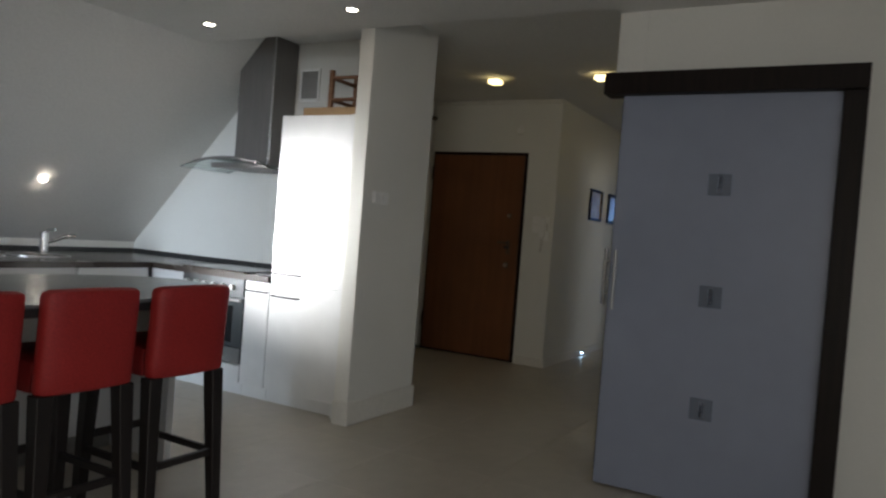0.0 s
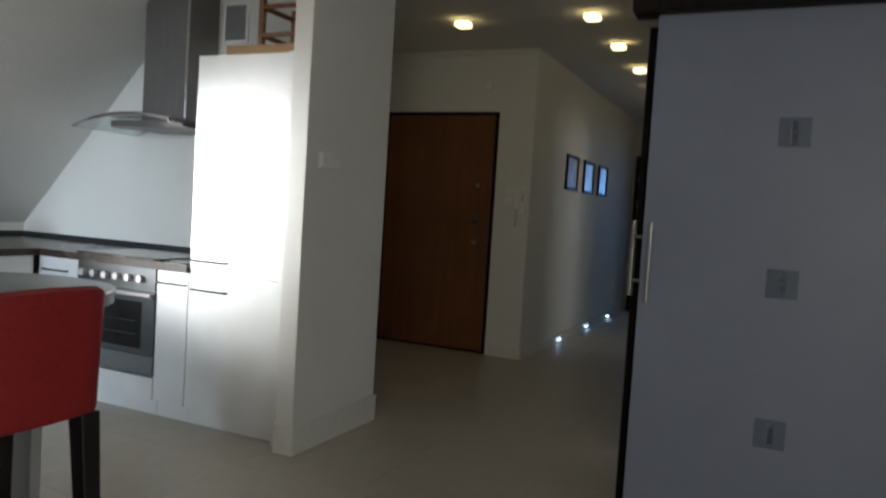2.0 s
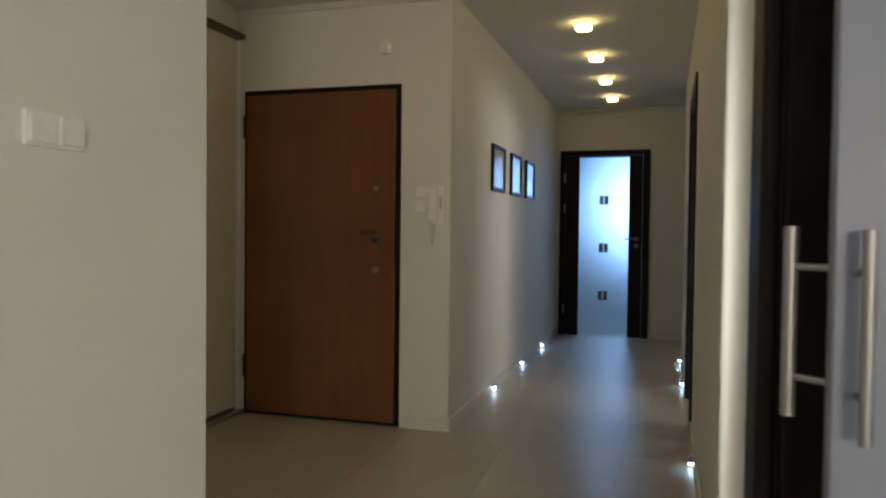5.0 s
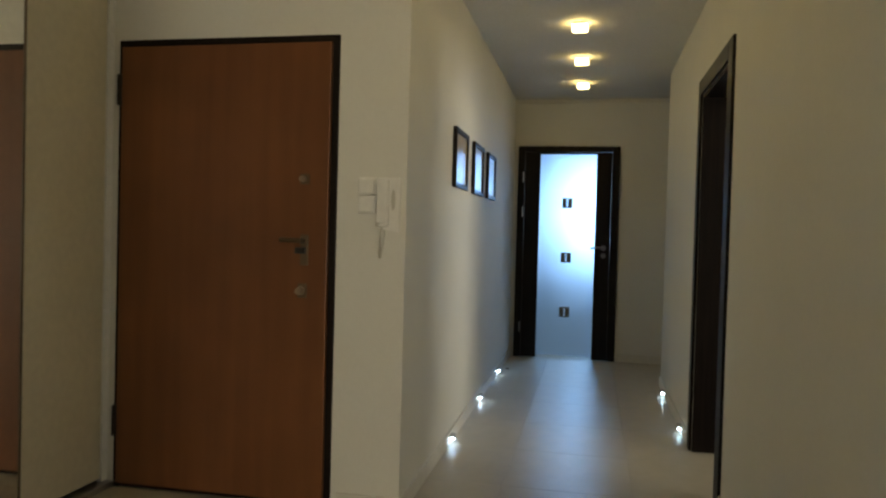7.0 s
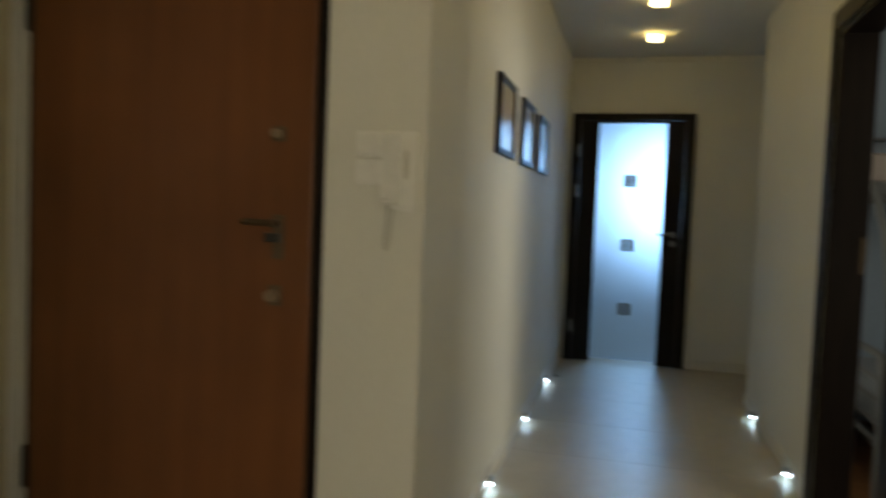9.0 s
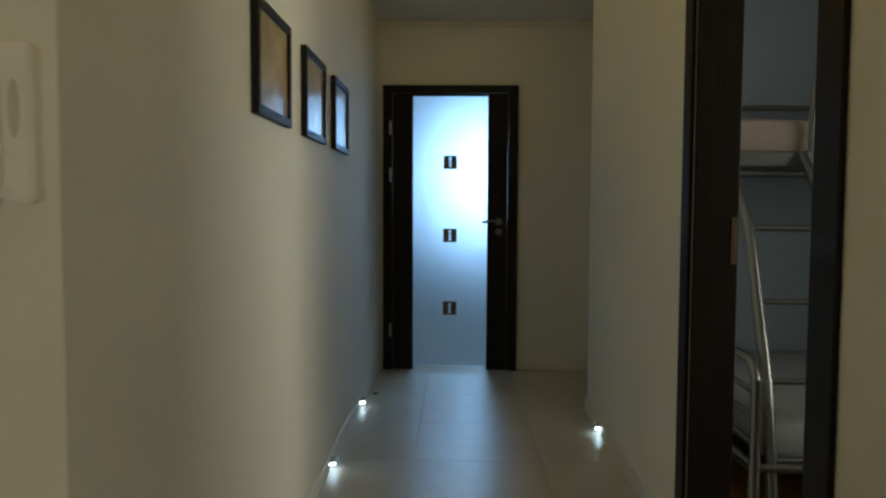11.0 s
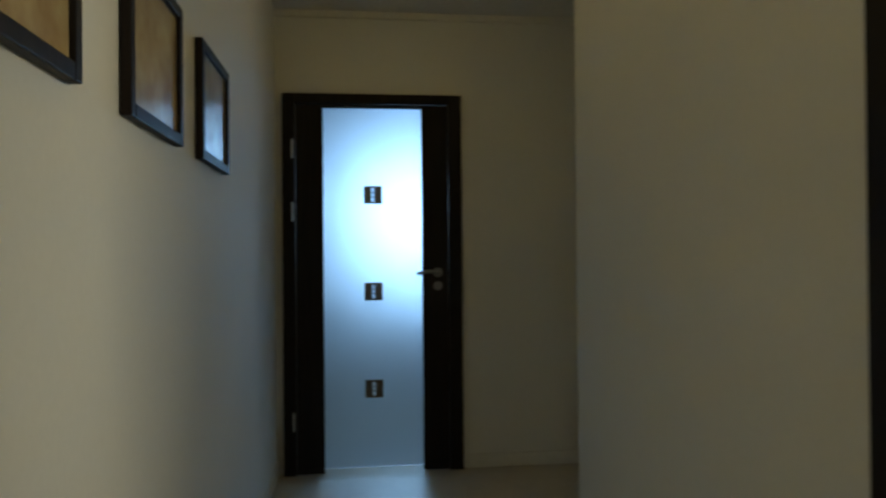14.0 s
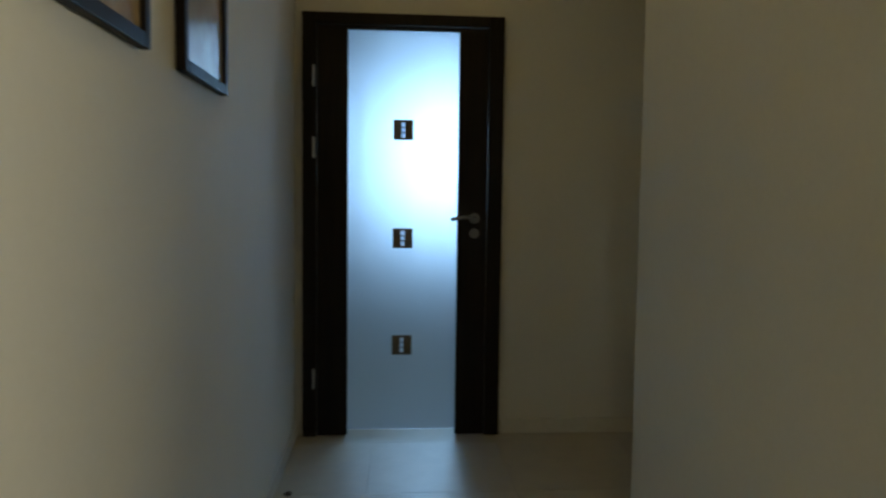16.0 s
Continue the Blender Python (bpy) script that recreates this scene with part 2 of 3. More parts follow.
def setting(name, mat, *parts, label="", bevel=0.0):
    ob = boxes(name, mat, None, *parts, bevel=bevel)
    return tagged(ob, label, "", "", "structure")


# ---- the large structure ----
LOW, HIGH = 2.345, 2.50          # living-room and hall ceilings
XL, XR = -2.435, -1.10           # corridor walls
YE, YD = 6.385, 10.60            # entry wall, corridor's end
YW = 3.59                        # wall behind the sliding leaf
floor = setting("floor", GROUT, ((-6.2, -3.2, -0.15), (3.2, 14.2, -0.004)), label="beige stone tile floor with fine joints")
setting("ceiling_living", CEILING, ((-5.6, -3.15, LOW), (2.6, 3.5, LOW + 0.3)), ((XR + 0.002, 3.5, LOW), (2.6, YW, LOW + 0.3)), label="white painted lowered ceiling")
setting("ceiling_hall", CEILING, ((-5.6, 3.5, HIGH), (XR, 14.0, HIGH + 0.15)), ((XR, YW + 0.16, HIGH), (2.6, 14.0, HIGH + 0.15)), label="white painted hall ceiling")
bm = bmesh.new()
prism(bm, [(-5.40, 0.90), (-3.79, 2.505), (-3.79, 2.64), (-5.60, 2.64), (-5.60, 0.90)], "y", 1.98, 4.18)
tagged(made("sloping_ceiling", bm, CEILING), "white sloping attic ceiling above the kitchen", "", "", "structure")
setting("wall_kitchen_low", PLASTER, ((-5.55, 1.98, 0), (-5.40, 4.18, 0.90)), label="low white plaster wall under the slope")
setting("wall_kitchen_back", PLASTER, ((-5.55, 4.18, 0), (-2.627, 4.215, HIGH)), label="white plaster wall behind the cooker")
setting("wall_pier", PLASTER, ((-2.625, 3.49, 0), (-2.525, 4.215, HIGH)), label="white plaster pier beside the tall cupboard", bevel=0.004)
setting("wall_dormer", PLASTER, ((-5.55, -3.15, 0), (-5.40, 1.98, 0.9)), ((-5.55, -3.15, 2.15), (-5.40, 1.98, LOW)), ((-5.55, -3.15, 0.9), (-5.40, 0.5, 2.15)), ((-5.55, 1.9, 0.9), (-5.40, 1.98, 2.15)), label="white dormer wall with a wide window opening")
# both south openings are added for the fill lamps behind them
setting("wall_south", PLASTER, ((-5.55, -3.15, 0), (-5.1, -3.0, LOW)), ((-3.7, -3.15, 0), (0.2, -3.0, LOW)), ((-5.1, -3.15, 0), (-3.7, -3.0, 0.8)), ((-5.1, -3.15, 2.2), (-3.7, -3.0, LOW)), ((1.8, -3.15, 0), (2.6, -3.0, LOW)), ((0.2, -3.15, 0), (1.8, -3.0, 0.7)), ((0.2, -3.15, 2.1), (1.8, -3.0, LOW)), label="white living-room wall with two added window openings")
# the opening here is added as well, for the east fill
setting("wall_east", PLASTER, ((2.45, -3.0, 0), (2.6, -0.5, LOW)), ((2.45, 1.1, 0), (2.6, YW, LOW)), ((2.45, -0.5, 0), (2.6, 1.1, 0.7)), ((2.45, -0.5, 2.15), (2.6, 1.1, LOW)), label="white living-room wall")
setting("wall_sliding_door", PLASTER, ((-0.96, YW, 0), (2.6, YW + 0.15, LOW + 0.2)), ((XR, YW, 1.93), (-0.96, YW + 0.15, LOW + 0.2)), label="white plaster wall behind the sliding door", bevel=0.003)
setting("wall_entry", PLASTER, ((-4.3, YE, 0), (-3.765, YE + 0.2, HIGH)), ((-2.735, YE, 0), (XL, YE + 0.2, HIGH)), ((-3.765, YE, 2.0), (-2.735, YE + 0.2, HIGH)), label="cream white wall around the entrance door")
setting("wall_stairwell", PLASTER, ((-4.3, YE + 0.8, 0), (-2.6, YE + 0.9, HIGH)), label="plain white wall outside the entrance")
setting("wall_corridor_left", PLASTER, ((XL - 0.15, YE + 0.2, 0), (XL, YD, HIGH)), label="cream white corridor wall with three pictures")
setting("wall_corridor_end", PLASTER, ((XL - 0.15, YD, 0), (-2.397, YD + 0.15, HIGH)), ((-1.433, YD, 0), (-0.3, YD + 0.15, HIGH)), ((-2.397, YD, 2.052), (-1.433, YD + 0.15, HIGH)), label="cream white wall around the glazed door")
setting("wall_corridor_right", PLASTER, ((XR, 3.92, 0), (XR + 0.14, 6.9, HIGH)), ((-1.075, 3.80, 0), (-0.96, 3.92, HIGH)), ((XR, YW + 0.15, 2.04), (-1.075, 3.92, HIGH)), ((-1.075, YW + 0.15, 2.04), (-0.96, 3.80, HIGH)), ((XR, 7.72, 0), (XR + 0.14, 9.55, HIGH)), ((XR, 6.9, 2.0), (XR + 0.14, 7.72, HIGH)), label="cream white corridor wall with the bedroom doorway", bevel=0.003)
setting("wall_alcove", PLASTER, ((XR + 0.14, 9.43, 0), (2.6, 9.55, HIGH)), ((-0.42, 9.55, 0), (-0.3, YD, HIGH)), label="cream white alcove wall")
setting("wall_bedroom", BLUEWALL, ((XR + 0.142, 9.40, 0), (2.45, 9.427, HIGH)), ((2.4, 5.0, 0), (2.55, 9.4, 0.9)), ((2.4, 5.0, 2.1), (2.55, 9.4, HIGH)), ((2.4, 5.0, 0.9), (2.55, 5.1, 2.1)), ((2.4, 7.3, 0.9), (2.55, 9.4, 2.1)), ((XR + 0.142, 4.88, 0), (2.45, 5.0, HIGH)), label="pale blue bedroom wall with a window")
setting("wall_closet", PLASTER, ((-4.05, 4.24, 0), (-3.93, YE, HIGH)), label="wall behind the sliding wardrobe")
setting("wall_end_room", PLASTER, ((-3.2, YD + 0.15, 0), (-3.05, 13.2, HIGH)), ((0.6, YD + 0.15, 0), (0.75, 13.2, HIGH)), ((-3.2, 13.05, 0), (-2.1, 13.2, HIGH)), ((-1.1, 13.05, 0), (0.75, 13.2, HIGH)), ((-2.1, 13.05, 0), (-1.1, 13.2, 1.0)), ((-2.1, 13.05, 2.1), (-1.1, 13.2, HIGH)), label="white walls of the room behind the glazed door")


def baseboard(*runs):
    return setting("baseboard", TRIMW, *runs, label="low white skirting along the walls", bevel=0.003)


T = 0.012
baseboard(((-2.625, 3.49 - T, 0), (-2.525 + T, 3.49, 0.14)), ((-2.525, 3.49, 0), (-2.525 + T, 4.228, 0.14)), ((-2.625, 4.215, 0), (-2.525, 4.228, 0.14)))
baseboard(((XL, YE - T, 0), (XL + T, YD, 0.075)), ((-2.71, YE - T, 0), (XL, YE, 0.075)))
baseboard(((XR - T, 4.0, 0), (XR, 6.79, 0.075)), ((XR - T, 7.80, 0), (XR, 9.55 + T, 0.075)), ((-1.42, YD - T, 0), (-0.42, YD, 0.075)))
bm = bmesh.new()
for lo, hi in (((XL, YD - 0.02, HIGH - 0.04), (-0.42, YD, HIGH)), ((-4.0, YE - 0.02, HIGH - 0.04), (XL, YE, HIGH))):
    box(bm, lo, hi, 0.006)
tagged(made("trim", bm, TRIMW), "slim white moulding under the ceiling", "", "", "structure")


# ---- doors ----
def emblem(parent, x, y, z, size, side):
    """A square etched inlay with three round lenses, on a pane that faces -y."""
    bm = bmesh.new()
    h, d = size / 2, 0.003
    for dx in (-1, 1):
        box(bm, (x + dx * h * 0.60 - h * 0.40, y - d, z - h), (x + dx * h * 0.60 + h * 0.40, y, z + h), 0.001)
    for dz in (-1, 1):
        box(bm, (x - h * 0.22, y - d, z + dz * h * 0.88 - h * 0.12), (x + h * 0.22, y, z + dz * h * 0.88 + h * 0.12), 0.0005)
    for dz in (-0.25, 0.25):
        box(bm, (x - h * 0.21, y - d, z + dz * h * 1.0 - h * 0.05), (x + h * 0.21, y, z + dz * h * 1.0 + h * 0.05), 0.0004)
    made("inlay", bm, side, parent)
    bm = bmesh.new()
    for k in (-1, 0, 1):
        m = Matrix.Translation((x, y, z + k * h * 0.50)) @ Matrix.Diagonal((h * 0.22, 0.006, h * 0.25, 1))
        bmesh.ops.create_uvsphere(bm, u_segments=14, v_segments=8, radius=1, matrix=m)
    made("lens", bm, CLEAR, parent, True)


def lever(parent, x, y, z):
    """Chrome lever handle with its rose and key rose, facing -y, lever to -x."""
    bm = bmesh.new()
    rod(bm, (x, y, z), (x, y - 0.010, z), 0.026, 20)
    rod(bm, (x, y - 0.008, z), (x, y - 0.052, z), 0.009, 12)
    tube(bm, bend([(x, y - 0.05, z), (x - 0.045, y - 0.055, z + 0.006), (x - 0.085, y - 0.052, z + 0.002), (x - 0.118, y - 0.05, z - 0.006)]), 0.009, 12)
    made("handle", bm, LEVERM, parent, True)
    bm = bmesh.new()
    rod(bm, (x, y, z - 0.073), (x, y - 0.010, z - 0.073), 0.024, 20)
    made("key_rose", bm, LEVERM, parent, True)


# glazed door at the corridor's end
d = thing("door_1", (-1.915, YD, 0), "closed wenge door with a tall frosted glass pane", "door")
d["kind"] = "structure"
yl = YD - 0.042
boxes("frame", WENGE, d, ((-2.397, yl, 0.003), (-2.33, YD + 0.10, 2.045)), ((-1.505, yl, 0.003), (-1.433, YD + 0.10, 2.045)), ((-2.33, yl, 1.992), (-1.505, YD + 0.10, 2.045)), bevel=0.004)
yf = yl + 0.012
boxes("leaf", WENGE, d, ((-2.327, yf, 0.006), (-2.182, yf + 0.043, 1.989)), ((-1.649, yf, 0.006), (-1.508, yf + 0.043, 1.989)), ((-2.182, yf, 1.970), (-1.649, yf + 0.043, 1.989)), bevel=0.003)
pane = boxes("pane", FROST, d, ((-2.184, yf + 0.015, 0.030), (-1.647, yf + 0.021, 1.972)), bevel=0)
pane.visible_shadow = False
for z in (1.502, 0.978, 0.452):
    emblem(d, -1.916, yf + 0.015, z, 0.096, BRONZE)
rods("hinge", CHROME, d, *[((-2.342, yl - 0.006, z - 0.05), (-2.342, yl - 0.006, z + 0.05), 0.008) for z in (1.745, 1.409, 0.294)])
lever(d, -1.567, yf, 1.079)

# entrance door
d = thing("door_2", (-3.25, YE, 0), "closed reddish brown veneered entrance door with locks", "door")
d["kind"] = "structure"
boxes("frame", WENGE, d, ((-3.765, YE - 0.008, 0.003), (-3.735, YE + 0.1, 2.0)), ((-2.765, YE - 0.008, 0.003), (-2.735, YE + 0.1, 2.0)), ((-3.735, YE - 0.008, 1.972), (-2.765, YE + 0.1, 2.0)), ((-3.735, YE + 0.002, 0.003), (-2.765, YE + 0.1, 0.02)), bevel=0.003)
boxes("leaf", VENEER, d, ((-3.748, YE - 0.016, 0.022), (-2.768, YE + 0.04, 1.970)), bevel=0.004)
yd = YE - 0.016
boxes("hinge", LEGS, d, ((-3.764, yd - 0.014, 1.71), (-3.742, yd, 1.85)), ((-3.764, yd - 0.014, 0.235), (-3.742, yd, 0.375)), bevel=0.005)
boxes("peephole_plate", PLATE, d, ((-2.892, yd - 0.006, 1.372), (-2.852, yd, 1.416)), bevel=0.003)
rods("peephole", WARMCH, d, ((-2.876, yd - 0.005, 1.394), (-2.876, yd - 0.03, 1.394), 0.013), ((-2.876, yd - 0.028, 1.394), (-2.876, yd - 0.034, 1.394), 0.010))
boxes("lock_plate", PLATE, d, ((-2.886, yd - 0.008, 1.03), (-2.850, yd, 1.16)), bevel=0.004)
boxes("lock_body", DARKP, d, ((-2.902, yd - 0.03, 1.08), (-2.856, yd - 0.008, 1.106)), bevel=0.004)
rods("knob", BRONZE, d, ((-2.875, yd - 0.006, 1.135), (-2.875, yd - 0.05, 1.135), 0.011), ((-2.875, yd - 0.045, 1.135), (-2.96, yd - 0.05, 1.137), 0.009))
boxes("cylinder_plate", PLATE, d, ((-2.895, yd - 0.006, 0.893), (-2.853, yd, 0.953)), bevel=0.004)
rods("cylinder", WARMCH, d, ((-2.879, yd, 0.923), (-2.879, yd - 0.016, 0.923), 0.019), ((-2.879, yd - 0.014, 0.923), (-2.879, yd - 0.038, 0.923), 0.015))

# bedroom doorway, its door standing open inside
d = thing("door_3", (XR, 7.31, 0), "dark wenge door frame of the open bedroom doorway", "door frame")
d["kind"] = "structure"
boxes("frame", WENGE, d, ((XR - 0.014, 6.79, 0.003), (XR + 0.0, 6.90, 2.07)), ((XR - 0.014, 7.72, 0.003), (XR + 0.0, 7.80, 2.07)), ((XR - 0.014, 6.90, 1.985), (XR, 7.72, 2.07)), bevel=0.004)
boxes("lining", WENGE, d, ((XR + 0.001, 6.899, 0.003), (XR + 0.142, 6.92, 1.985)), ((XR + 0.001, 7.70, 0.003), (XR + 0.142, 7.721, 1.985)), ((XR + 0.001, 6.92, 1.965), (XR + 0.142, 7.70, 1.986)), bevel=0.003)
boxes("strike_plate", BRONZE, d, ((XR + 0.118, 7.697, 1.0), (XR + 0.136, 7.7005, 1.15)), bevel=0.001)

# sliding leaf of grey glass with its rail box
d = thing("door_4", (-0.56, 3.55, 0), "grey satin sliding door on a wenge rail", "sliding door")
d["kind"] = "structure"
boxes("leaf", LEAF, d, ((-1.035, 3.535, 0.012), (-0.06, 3.575, 1.93)), bevel=0.003)
boxes("rail_box", WENGE, d, ((-1.12, 3.47, 1.918), (0.008, YW, 2.022)), bevel=0.004)
boxes("side_casing", WENGE, d, ((-0.085, 3.50, 0.003), (0.008, YW, 1.918)), bevel=0.004)
boxes("jamb_lining", WENGE, d, ((-1.106, 3.765, 0.003), (-1.075, 3.92, 2.04)), ((-1.066, 3.742, 0.003), (-0.97, 3.765, 2.04)), ((-1.075, 3.765, 0.003), (-0.96, 3.80, 2.04)), bevel=0.004)
rods("handle", SATIN, d, ((-1.0, 3.497, 0.875), (-1.0, 3.497, 1.165), 0.009), ((-1.0, 3.497, 0.935), (-1.0, 3.537, 0.935), 0.005), ((-1.0, 3.497, 1.105), (-1.0, 3.537, 1.105), 0.005))
rods("handle", SATIN, d, ((-1.08, 3.605, 0.885), (-1.08, 3.605, 1.17), 0.0105), ((-1.08, 3.605, 0.945), (-1.034, 3.57, 0.945), 0.006), ((-1.08, 3.605, 1.11), (-1.034, 3.57, 1.11), 0.006))
for z in (1.50, 0.982, 0.46):
    emblem(d, -0.556, 3.535, z, 0.10, INLAY)

# sliding wardrobe with a mirror
w = thing("sliding_wardrobe", (-3.85, 5.3, 0), "built-in wardrobe with cream and mirrored sliding panels", "wardrobe")
boxes("mirror", MIRROR, w, ((-3.782, 4.89, 0.045), (-3.773, 5.829, 2.31)), bevel=0)
boxes("panel", CREAM, w, ((-3.822, 5.80, 0.045), (-3.803, YE - 0.045, 2.31)), ((-3.818, 4.245, 0.045), (-3.800, 4.88, 2.31)), bevel=0.002)
boxes("end_strip", WHITEP, w, ((-3.822, YE - 0.043, 0.03), (-3.796, YE - 0.003, 2.31)), bevel=0.002)
boxes("profile", BRONZE, w, ((-3.792, 5.829, 0.04), (-3.769, 5.838, 2.315)), ((-3.800, 4.882, 0.04), (-3.769, 4.89, 2.315)), bevel=0.002)
boxes("track", ALU, w, ((-3.90, 4.243, 0.001), (-3.762, YE - 0.002, 0.028)), bevel=0.004)
boxes("top_track", BRONZE, w, ((-3.90, 4.243, 2.312), (-3.745, YE - 0.022, 2.345)), bevel=0.012)
boxes("fascia", PLASTER, w, ((-3.90, 4.243, 2.345), (-3.80, YE - 0.022, HIGH - 0.001)), bevel=0)


# windows that let the daylight in; 2, 5 and 6 added for fill
def window(name, axis, at, a0, a1, z0, z1):
    o = thing(name, ((at, (a0 + a1) / 2, z0) if axis == "x" else ((a0 + a1) / 2, at, z0)), "assumed white framed window with clear panes", "window")
    o["kind"] = "structure"
    def put(part, mat, p0, p1, t):
        lo, hi = ((at - t, p0[0], p0[1]), (at + t, p1[0], p1[1])) if axis == "x" else ((p0[0], at - t, p0[1]), (p1[0], at + t, p1[1]))
        return boxes(part, mat, o, (lo, hi), bevel=0.002)
    m, f = (a0 + a1) / 2, 0.06
    for p0, p1 in (((a0, z0), (a0 + f, z1)), ((a1 - f, z0), (a1, z1)), ((a0 + f, z0), (a1 - f, z0 + f)), ((a0 + f, z1 - f), (a1 - f, z1)), ((m - f / 2, z0 + f), (m + f / 2, z1 - f))):
        put("frame", TRIMW, p0, p1, 0.03)
    for p0, p1 in (((a0 + f, z0 + f), (m - f / 2, z1 - f)), ((m + f / 2, z0 + f), (a1 - f, z1 - f))):
        put("pane", CLEAR, p0, p1, 0.004).visible_shadow = False


window("window_1", "x", -5.48, 0.5, 1.9, 0.9, 2.15)
window("added_window_2", "y", -3.08, 0.2, 1.8, 0.7, 2.1)
window("added_window_6", "y", -3.08, -5.1, -3.7, 0.8, 2.2)
window("added_window_5", "x", 2.53, -0.5, 1.1, 0.7, 2.15)
window("window_3", "x", 2.48, 5.1, 7.3, 0.9, 2.1)
window("window_4", "y", 13.12, -2.1, -1.1, 1.0, 2.1)


# ---- kitchen ----
YF = 3.56                         # front of the units
CT = 0.812                        # worktop


def bar(bm, x0, x1, z, y=YF):
    """A slim bow handle."""
    tube(bm, bend([(x0, y, z), (x0 + 0.006, y - 0.024, z), (x1 - 0.006, y - 0.024, z), (x1, y, z)], 5), 0.005, 8)


def unit(name, x0, x1, label, doors, handles, top=CT - 0.04):
    """A white floor unit: carcass, plinth, doors given as (z0, z1), handles as (x0, x1, z)."""
    o = thing(name, ((x0 + x1) / 2, YF + 0.3, 0), label, "cabinet")
    boxes("body", LAMINATE, o, ((x0, YF + 0.02, 0.10), (x1, 4.178, top)), bevel=0.001)
    boxes("plinth", LAMINATE, o, ((x0, YF + 0.035, 0.001), (x1, YF + 0.05, 0.10)), bevel=0.001)
    for z0, z1 in doors:
        boxes("door", LAMINATE, o, ((x0 + 0.002, YF, z0), (x1 - 0.002, YF + 0.019, z1)), bevel=0.003)
    for h in handles:
        bm = bmesh.new()
        bar(bm, *h)
        made("handle", bm, HANDLE, o, True)
    return o


tall = unit("tall_cupboard", -3.252, -2.685, "tall white laminate fridge cupboard beside the pier", ((0.085, 0.778), (0.782, 1.853)), ((-3.213, -3.007, 0.840), (-3.213, -3.007, 0.695)), 1.853)
boxes("filler", LAMINATE, tall, ((-2.684, YF - 0.02, 0.001), (-2.627, 4.17, 1.853)), bevel=0.001)
unit("base_cupboard", -3.468, -3.254, "narrow white base cupboard beside the oven", ((0.085, 0.772),), ((-3.455, -3.268, 0.708),))
unit("base_cupboard", -4.38, -4.060, "white corner cupboard with a drawer front", ((0.085, 0.60), (0.604, 0.772)), ((-4.32, -4.14, 0.70),))

o = thing("oven", (-3.765, YF + 0.3, 0), "built-in steel oven with a row of knobs", "oven")
boxes("body", OVENST, o, ((-4.056, YF + 0.02, 0.205), (-3.472, 4.17, 0.774)), bevel=0.001)
boxes("control_panel", OVENST, o, ((-4.054, YF - 0.004, 0.655), (-3.474, YF + 0.02, 0.772)), bevel=0.003)
boxes("door", OVENGLASS, o, ((-4.054, YF - 0.006, 0.315), (-3.474, YF + 0.02, 0.645)), bevel=0.003)
boxes("lower_panel", GREYTOP, o, ((-4.054, YF - 0.008, 0.210), (-3.474, YF + 0.02, 0.312)), bevel=0.003)
boxes("door_glass", BLACK, o, ((-3.965, YF - 0.0075, 0.345), (-3.560, YF - 0.003, 0.590)), bevel=0.001)
for z in (0.415, 0.485):
    boxes("shelf_edge", OVENST, o, ((-3.93, YF - 0.0082, z), (-3.60, YF - 0.007, z + 0.004)), bevel=0)
boxes("handle", STEEL, o, ((-4.058, YF - 0.040, 0.622), (-3.472, YF - 0.022, 0.640)), ((-4.045, YF - 0.024, 0.624), (-4.025, YF - 0.004, 0.638)), ((-3.505, YF - 0.024, 0.624), (-3.485, YF - 0.004, 0.638)), bevel=0.004)
for k in range(6):
    rods("knob", KNOB, o, ((-4.0 + k * 0.086, YF - 0.004, 0.712), (-4.0 + k * 0.086, YF - 0.030, 0.712), 0.019))
boxes("drawer", LAMINATE, o, ((-4.054, YF, 0.085), (-3.474, YF + 0.019, 0.20)), ((-4.056, YF + 0.035, 0.001), (-3.472, YF + 0.05, 0.084)), bevel=0.002)

bm = bmesh.new()
prism(bm, [(-5.40, 1.72), (-4.36, 1.72), (-4.36, YF - 0.02), (-3.255, YF - 0.02), (-3.255, 4.178), (-5.40, 4.178)], "z", CT - 0.04, CT)
wt = tagged(made("worktop", bm, COUNTER), "dark brown L-shaped kitchen worktop", "worktop")
boxes("upstand", DARKP, wt, ((-5.399, 1.72, CT), (-5.380, 4.160, CT + 0.033)), ((-5.399, 4.160, CT), (-3.255, 4.178, CT + 0.033)), bevel=0.002)
o = thing("hob", (-3.76, 3.85, CT), "flat black glass hob in the worktop", "hob")
boxes("glass", BLACK, o, ((-4.05, 3.575, CT), (-3.48, 4.10, CT + 0.012)), bevel=0.003)
boxes("rim", COUNTER, o, ((-4.055, 3.545, CT), (-3.475, 3.574, CT + 0.012)), bevel=0.003)
o = thing("leaflet", (-3.34, 3.75, CT), "folded papers lying on the worktop", "papers")
boxes("sheet", WHITEP, o, ((-3.44, 3.62, CT + 0.001), (-3.29, 3.84, CT + 0.004)), bevel=0)
boxes("sheet", DARKP, o, ((-3.42, 3.60, CT + 0.005), (-3.27, 3.80, CT + 0.009)), bevel=0)


